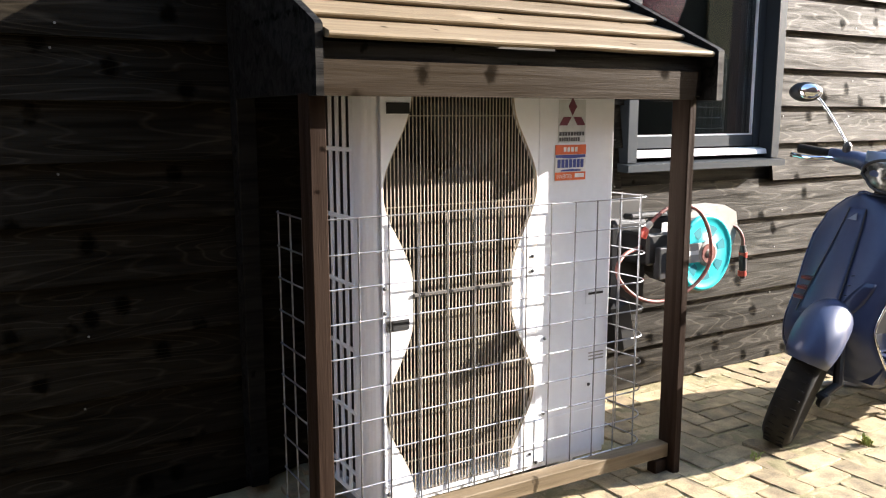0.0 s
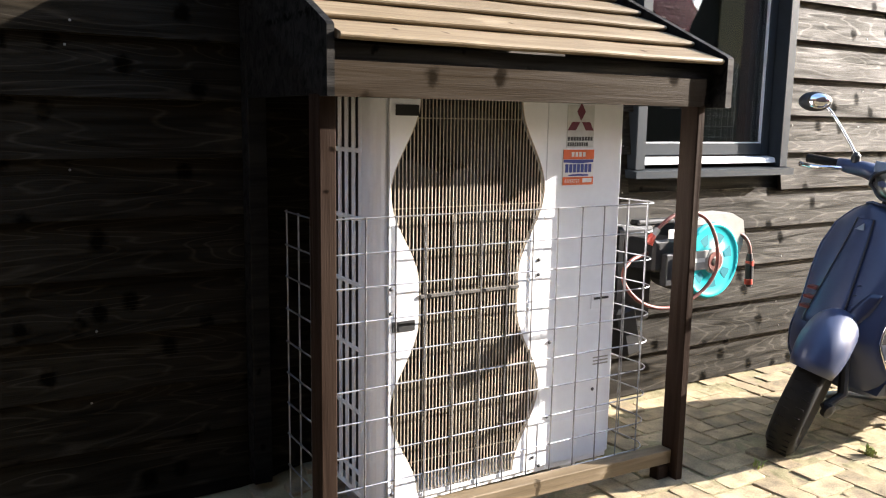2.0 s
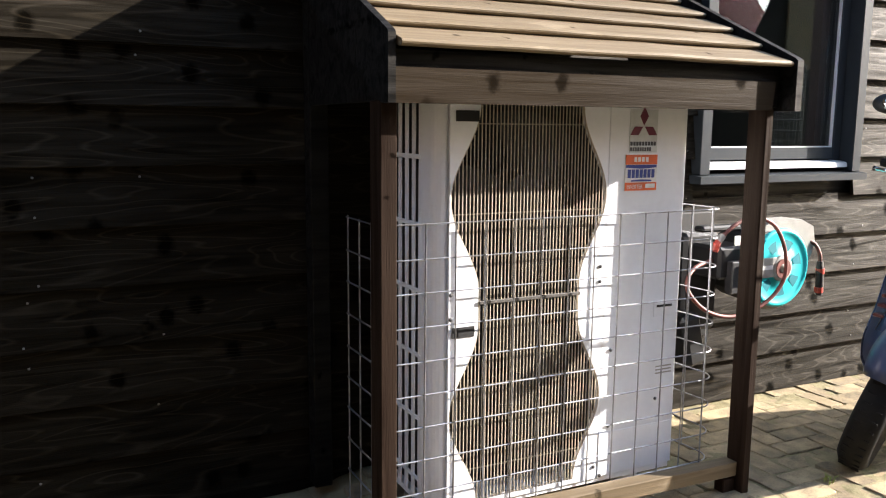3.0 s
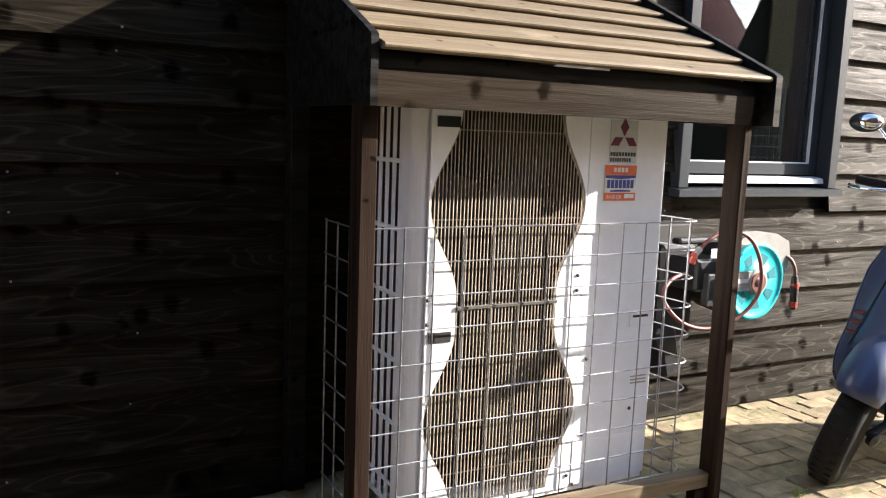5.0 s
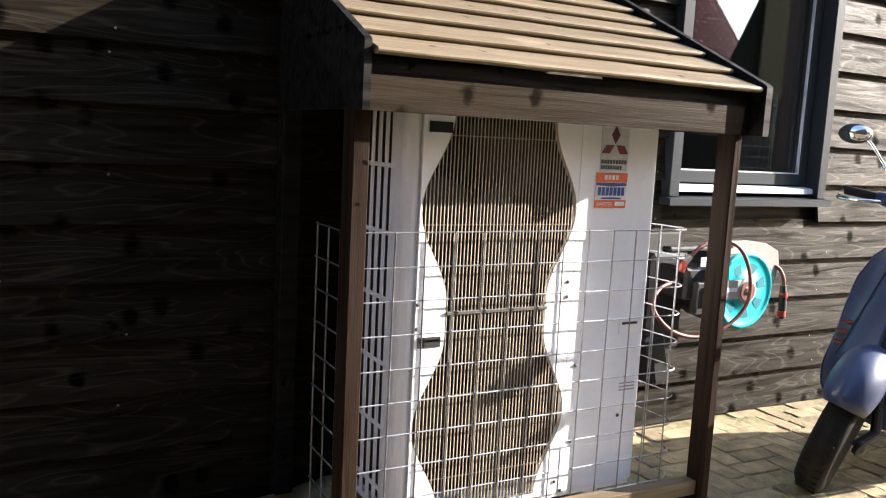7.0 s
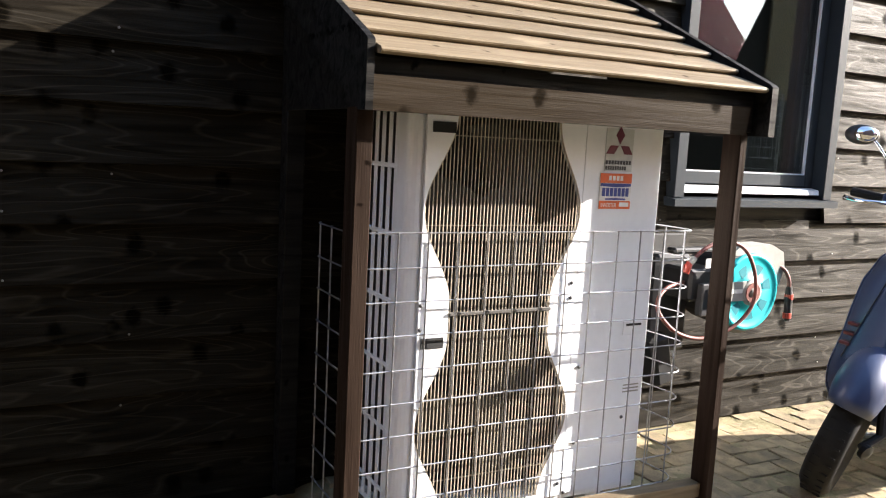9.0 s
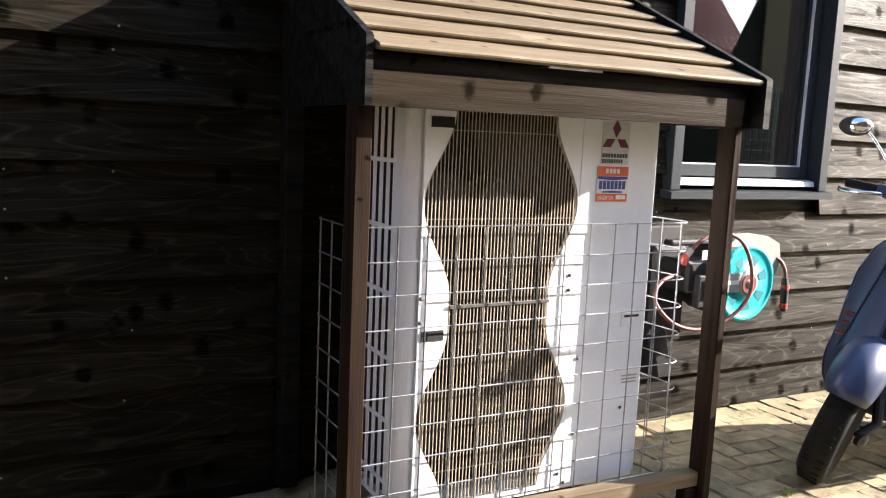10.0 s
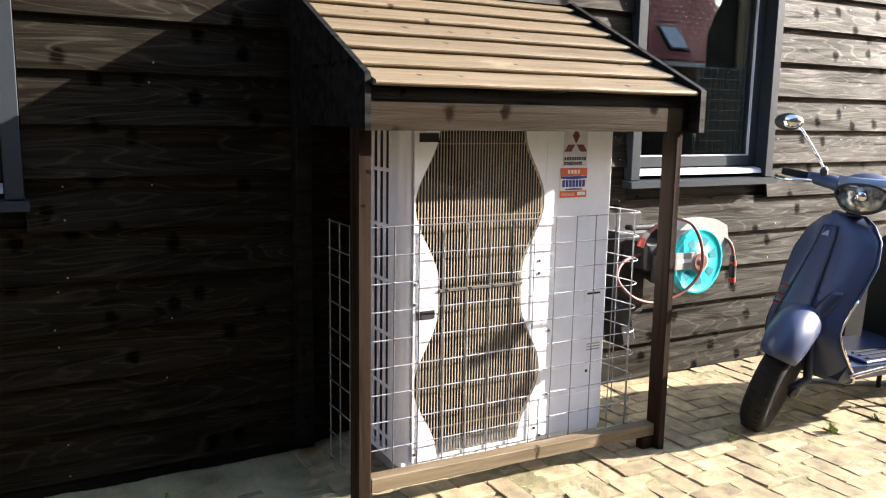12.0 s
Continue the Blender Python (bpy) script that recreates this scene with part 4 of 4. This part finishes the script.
part("under_seat", loft([[(x, y, z) for y, z in ((-w, 0.34), (w, 0.34), (w, 0.80), (-w, 0.80))] for x, w in ((-0.79, 0.12), (-0.86, 0.16))]), BLACK, scooter)
# headset with headlight
HS = Matrix.Translation((-0.46, 0.05, 1.085)) @ Matrix.Rotation(radians(STEER), 4, "Z")
head = part("headset", ball((0, 0, 0), (0.128, 0.135, 0.088), HS @ Matrix.Rotation(radians(12), 4, "Y"), 32, 20), PAINT, scooter, "slate-blue headset", True)
# pale band over the headset: its highlight made as a coloured sheet
part("brow", sheet([[(0.132 * math.cos(b) * math.cos(a) + 0.005, 0.138 * math.sin(a), 0.012 + 0.088 * math.sin(b)) for a in [(-0.95 + 1.9 * j / 12) for j in range(13)]] for b in [(0.25 + 0.55 * i / 6) for i in range(7)]], 0.004), PALE_PAINT, head, "pale blue-grey band painting the highlight on the headset", True)
bpy.data.objects["brow"].matrix_local = HS
lens_ring = [(0.128, 0.118 * math.cos(a) * (1.0 if math.sin(a) > 0 else 0.82), -0.018 + 0.066 * math.copysign(abs(math.sin(a)) ** 0.75, math.sin(a))) for a in [2 * math.pi * k / 28 for k in range(28)]]
bm = loft([[(x - 0.05 * (y / 0.118) ** 2 - 0.06, y, z) for x, y, z in lens_ring], [(x - 0.05 * (y / 0.118) ** 2, y, z) for x, y, z in lens_ring], [(x - 0.03 * (y / 0.118) ** 2 + 0.012, y * 0.5, -0.018 + (z + 0.018) * 0.5) for x, y, z in lens_ring]])
bm.transform(HS)
light = part("headlight", bm, LENS, scooter, "clear headlight with a dark ring", True)
part("headlight_ring", tube([HS @ Vector((x - 0.05 * (y / 0.118) ** 2 + 0.002, y, z)) for x, y, z in lens_ring], 0.006, 8, closed=True), BLACK, light, "", True)
part("bulb_cap", ball((0.125, 0.0, -0.005), (0.022, 0.028, 0.028), HS), CHROME, light, "", True)
for s in (-1, 1):
    bar = part("handlebar", loft([[HS @ Vector((x + r * math.cos(a), y * s, z + r * 0.8 * math.sin(a))) for a in [2 * math.pi * k / 12 for k in range(12)]] for x, y, z, r in ((0.0, 0.08, 0.01, 0.06), (-0.02, 0.16, 0.03, 0.042), (-0.035, 0.24, 0.04, 0.036), (-0.045, 0.27, 0.045, 0.03))]), PAINT, scooter, "", True)
    part("grip", tube([HS @ Vector((-0.045, 0.27 * s, 0.045)), HS @ Vector((-0.06, 0.34 * s, 0.052)), HS @ Vector((-0.07, 0.40 * s, 0.058))], 0.019, 12), RUBBER, bar, "black rubber grip")
    part("lever", tube(smooth_line([HS @ Vector(p) for p in ((-0.01, 0.24 * s, 0.03), (0.03, 0.29 * s, 0.03), (0.03, 0.35 * s, 0.03), (0.01, 0.41 * s, 0.035))], 4), [0.009] * 12 + [0.012], 8), CHROME, bar, "chrome brake lever", True)
    part("mirror_base", lathe([(0.02, 0), (0.018, 0.03), (0.008, 0.045)], HS @ Matrix.Translation((-0.02, 0.2 * s, 0.055)), 12), BLACK, bar)
    stalk = part("mirror_stalk", tube(smooth_line([HS @ Vector(p) for p in ((-0.02, 0.20 * s, 0.085), (-0.02, 0.24 * s, 0.15), (-0.015, 0.31 * s, 0.25), (-0.015, 0.345 * s, 0.285))], 4), 0.0065, 8), CHROME, bar, "chrome mirror stalk", True)
    mm = HS @ Matrix.Translation((-0.01, 0.385 * s, 0.30)) @ Matrix.Rotation(radians(10), 4, "Z")
    part("mirror_shell", ball((0, 0, 0), (0.032, 0.066, 0.042), mm, 20, 12), BLACK, stalk, "black and chrome mirror", True)
    part("mirror_cap", ball((0.012, -0.01 * s, 0.002), (0.026, 0.05, 0.034), mm, 20, 12), CHROME, stalk, "", True)
part("centre_stand", tube([(-0.95, 0.1, 0.25), (-1.0, 0.13, 0.0)], 0.013, 8), BLACK, scooter)
part("centre_stand", tube([(-0.95, -0.1, 0.25), (-1.0, -0.13, 0.0)], 0.013, 8), BLACK, scooter)
part("exhaust", tube([(-0.3, -0.05, 0.22), (-0.8, -0.12, 0.2), (-1.3, -0.16, 0.25)], [0.016, 0.02, 0.06], 10), HOUSING, scooter)

stick = tagged(part("garden_pipe", tube(smooth_line([(2.42, 0.22, 0.012), (2.60, 0.13, 0.012), (2.72, 0.02, 0.012), (3.3, -0.2, 0.012)], 5), 0.014, 8), HOUSING), "pale grey plastic pipe lying on the pavers", "pipe")

# ---- what stands behind the camera and shows in the window pane ----
house = thing("neighbour_house", "brick house with a red pantile roof across the yard", "house")
part("wall", box((3.0, -25, 0), (19.1, -14.2, 3.1)), BRICKWORK, house)
bm = bmesh.new()
vs = [bm.verts.new(p) for p in ((2.7, -13.9, 3.05), (19.35, -13.9, 3.05), (19.75, -19.9, 10.3), (3.7, -19.9, 10.3), (19.35, -25.9, 3.05), (2.7, -25.9, 3.05))]
for f in ((0, 1, 2, 3), (3, 2, 4, 5), (1, 4, 2), (0, 3, 5)):
    bm.faces.new([vs[k] for k in f])
part("roof", bm, ROOF_TILE, house, "red clay tile roof")
up = Matrix.Translation((16.5, -14.42, 3.72)) @ Matrix.Rotation(radians(-50.4), 4, "X")
skylight = part("skylight", box((-0.40, -0.48, 0.0), (0.40, 0.48, 0.12), up), GREY_FRAME, house, "grey roof window")
# pane painted pale to stand in for sky mirrored in glass
part("skylight_pane", box((-0.32, -0.40, 0.121), (0.32, 0.40, 0.13), up), material("painted_sky_reflection", (0.62, 0.68, 0.75), 0.1), skylight)
part("gutter", box((2.6, -13.9, 2.93), (19.45, -13.75, 3.05)), WHITE_FRAME, house)
for r in range(43):
    # one course of pantiles: a rolled strip, its lower edge raised over the course below
    t = r / 43
    xs = [2.8 + 1.0 * t + 0.075 * k for k in range(int((16.5 - 0.5 * t) / 0.075))]
    roll = [0.045 * abs(math.sin(math.pi * x / 0.3)) for x in xs]
    y0, z0 = -13.93 - 6.0 * t, 3.08 + 7.25 * t
    course = [[(x, y0 - dy * 0.638 + (h + up) * 0.77, z0 + dy * 0.77 + (h + up) * 0.638) for x, h in zip(xs, roll)] for dy, up in ((0.0, 0.04), (0.22, 0.012))]
    part("tile_course", sheet(course, 0.012), ROOF_TILE, house)
shed = thing("tall_shed", "tall dark timber shed with a steep roof and an ochre door", "shed")
gable = [(11.25, 0), (14.6, 0), (14.6, 3.1), (12.9, 6.2), (11.25, 3.1)]
part("wall", loft([[(x + dx, y, z) for x, z in gable] for dx, y in ((0, -8.0), (3.6, -11.0))]), BLACK_WOOD, shed)
part("door", box((12.05, -7.998, 2.45), (12.75, -7.95, 4.7)), material("ochre_board", (0.13, 0.095, 0.045), 0.7), shed, "ochre panel")
rack = thing("wire_rack", "tall galvanised wire rack standing in the yard", "rack", Matrix.Translation((6.34, -3.0, 0)))
for k in range(9):
    part("upright", tube([(-0.4 + 0.1 * k, 0, 0.0), (-0.4 + 0.1 * k, 0, 2.0)], 0.009 if k in (0, 8) else 0.004, 6), WIRE, rack)
for k in range(17):
    part("crossbar", tube([(-0.4, 0.012, 0.08 + 0.12 * k), (0.4, 0.012, 0.08 + 0.12 * k)], 0.004, 6), WIRE, rack)
for x in (-0.4, 0.4):
    part("foot", tube([(x, -0.25, 0.01), (x, 0.25, 0.01)], 0.01, 6), WIRE, rack)
fence = thing("yard_fence", "dark close-boarded yard fence", "fence")
for k in range(30):
    part("board", box((7.4 + 0.15 * k, -7.6, 0), (7.54 + 0.15 * k, -7.57, 2.2)), BLACK_WOOD, fence)
# unseen wall added behind the camera; it holds back sky light
back = tagged(new("unseen_wall_south"), "unseen plain dark brick wall added behind the camera to cut sky light", "wall", kind="structure")
part("brick_face", box((-16, -7.5, -0.1), (2.2, -5.2, 8.0)), BRICKWORK, back)

# added unseen walls: west blocks sky, east shades the ground to cut bounce
unseen_wall_west = tagged(new("unseen_wall_west"), "unseen plain dark brick wall added to cut light in the yard", "wall", kind="structure")
part("brick_face", box((-9.4, -5.19, -0.1), (-9.0, WALL_Y - 0.1, 6.5)), BRICKWORK, unseen_wall_west)
unseen_wall_east = tagged(new("unseen_wall_east"), "unseen plain dark brick wall added to cut light in the yard", "wall", kind="structure")
part("brick_face", box((9.2, -5.0, -0.1), (9.5, -3.6, 5.2)), BRICKWORK, unseen_wall_east)

# ---- weeds and pavers ----
def weed(x, y, size, n, seed):
    rng = random.Random(seed)
    bm = bmesh.new()
    for k in range(n):
        a, l = rng.uniform(0, 6.28), size * rng.uniform(0.5, 1.0)
        lean, w = rng.uniform(0.2, 0.9), 0.0035 + 0.05 * size * rng.random()
        d, s = Vector((math.cos(a), math.sin(a), 0)), Vector((-math.sin(a), math.cos(a), 0))
        base = Vector((x + rng.uniform(-1, 1) * size * 0.3, y + rng.uniform(-1, 1) * size * 0.3, -0.01))
        mid, tip = base + d * l * lean * 0.4 + Vector((0, 0, l * 0.7)), base + d * l * lean + Vector((0, 0, l * 0.85))
        q = [bm.verts.new(p) for p in (base, mid + s * w, tip, mid - s * w)]
        bm.faces.new(q)
    return bm


for x, y, size, n in ((2.02, -0.36, 0.06, 26), (2.35, -0.36, 0.05, 14), (1.52, -0.22, 0.05, 10), (-0.78, 0.32, 0.07, 12), (-0.2, -0.17, 0.05, 12)):
    tagged(part("weed", weed(x, y, size, n, int(x * 100)), GRASS), "small green weed growing in a paver joint", "weed", "weeds")

PU = 0.1065
PW, PL = PU, 2 * PU
paver_meshes = []
for k in range(8):
    rng = random.Random(70 + k)
    bm = bmesh.new()
    w, l = PW / 2 - 0.005, PL / 2 - 0.005
    top = [(-w, -l), (w, -l), (w, l), (-w, l)]
    outline = []
    for i, (px, py) in enumerate(top):
        qx, qy = top[(i + 1) % 4]
        for t in (0.06, 0.5, 0.94):
            outline.append((px + (qx - px) * t + rng.uniform(-0.003, 0.003), py + (qy - py) * t + rng.uniform(-0.003, 0.003)))
    lift = [rng.uniform(-0.0012, 0.0012) for _ in outline]
    a = [bm.verts.new((x, y, -0.03)) for x, y in outline]
    b = [bm.verts.new((x, y, -0.004 + h)) for (x, y), h in zip(outline, lift)]
    c = [bm.verts.new((x * 0.95, y * 0.975, h)) for (x, y), h in zip(outline, lift)]
    n = len(outline)
    for i in range(n):
        j = (i + 1) % n
        bm.faces.new((a[i], a[j], b[j], b[i]))
        bm.faces.new((b[i], b[j], c[j], c[i]))
    bm.faces.new(c)
    me = bpy.data.meshes.new("paver")
    bm.to_mesh(me)
    bm.free()
    me.materials.append(PAVER)
    paver_meshes.append(me)
pavement = tagged(new("pavement"), "yard of worn yellow-grey clay pavers with sandy mossy joints", "pavement", kind="structure")
rng = random.Random(11)
verts, faces = [], []
count = 0
for i in range(-52, 84):
    for j in range(-42, 12):
        # herringbone: lying pavers start where (i - j) % 4 is 0, standing ones where it is 3
        lay = (i - j) % 4
        if lay not in (0, 3):
            continue
        cx, cy = (i + 1, j + 0.5) if lay == 0 else (i + 0.5, j + 1)
        p = Vector((0.427 + cx * PU, -0.296 + cy * PU, 0))
        if not (-5 < p.x < 9 and -4.5 < p.y < WALL_Y - 0.03):
            continue
        turn = radians((90 if lay == 0 else 0) + rng.uniform(-2.2, 2.2))
        z = rng.uniform(-0.006, 0.0035)
        tip = Matrix.Rotation(rng.uniform(-0.022, 0.022), 4, "X") @ Matrix.Rotation(rng.uniform(-0.036, 0.036), 4, "Y")
        m = Matrix.Translation((p.x, p.y, z + dip(p.x, p.y) * 1.12)) @ Matrix.Rotation(turn, 4, "Z") @ tip
        me = paver_meshes[rng.randrange(8)]
        if -0.6 < p.x < 2.9 and -0.85 < p.y < WALL_Y and count < 300:
            o = new("paver", me)
            o.matrix_world = m
            o.parent = pavement
            count += 1
        else:
            base = len(verts)
            verts += [m @ v.co for v in me.vertices]
            faces += [[base + k for k in f.vertices] for f in me.polygons]
me = bpy.data.meshes.new("more_pavers")
me.from_pydata(verts, [], faces)
m2 = PAVER.copy()
m2.name = "yellow_grey_clay_paver_far"
for nd in m2.node_tree.nodes:
    if nd.type == "OBJECT_INFO":
        geo = m2.node_tree.nodes.new("ShaderNodeNewGeometry")
        for lk in list(nd.outputs["Random"].links):
            m2.node_tree.links.new(geo.outputs["Random Per Island"], lk.to_socket)
me.materials.append(m2)
more = new("more_pavers", me)
more.parent = pavement
tagged(more, kind="stuff")
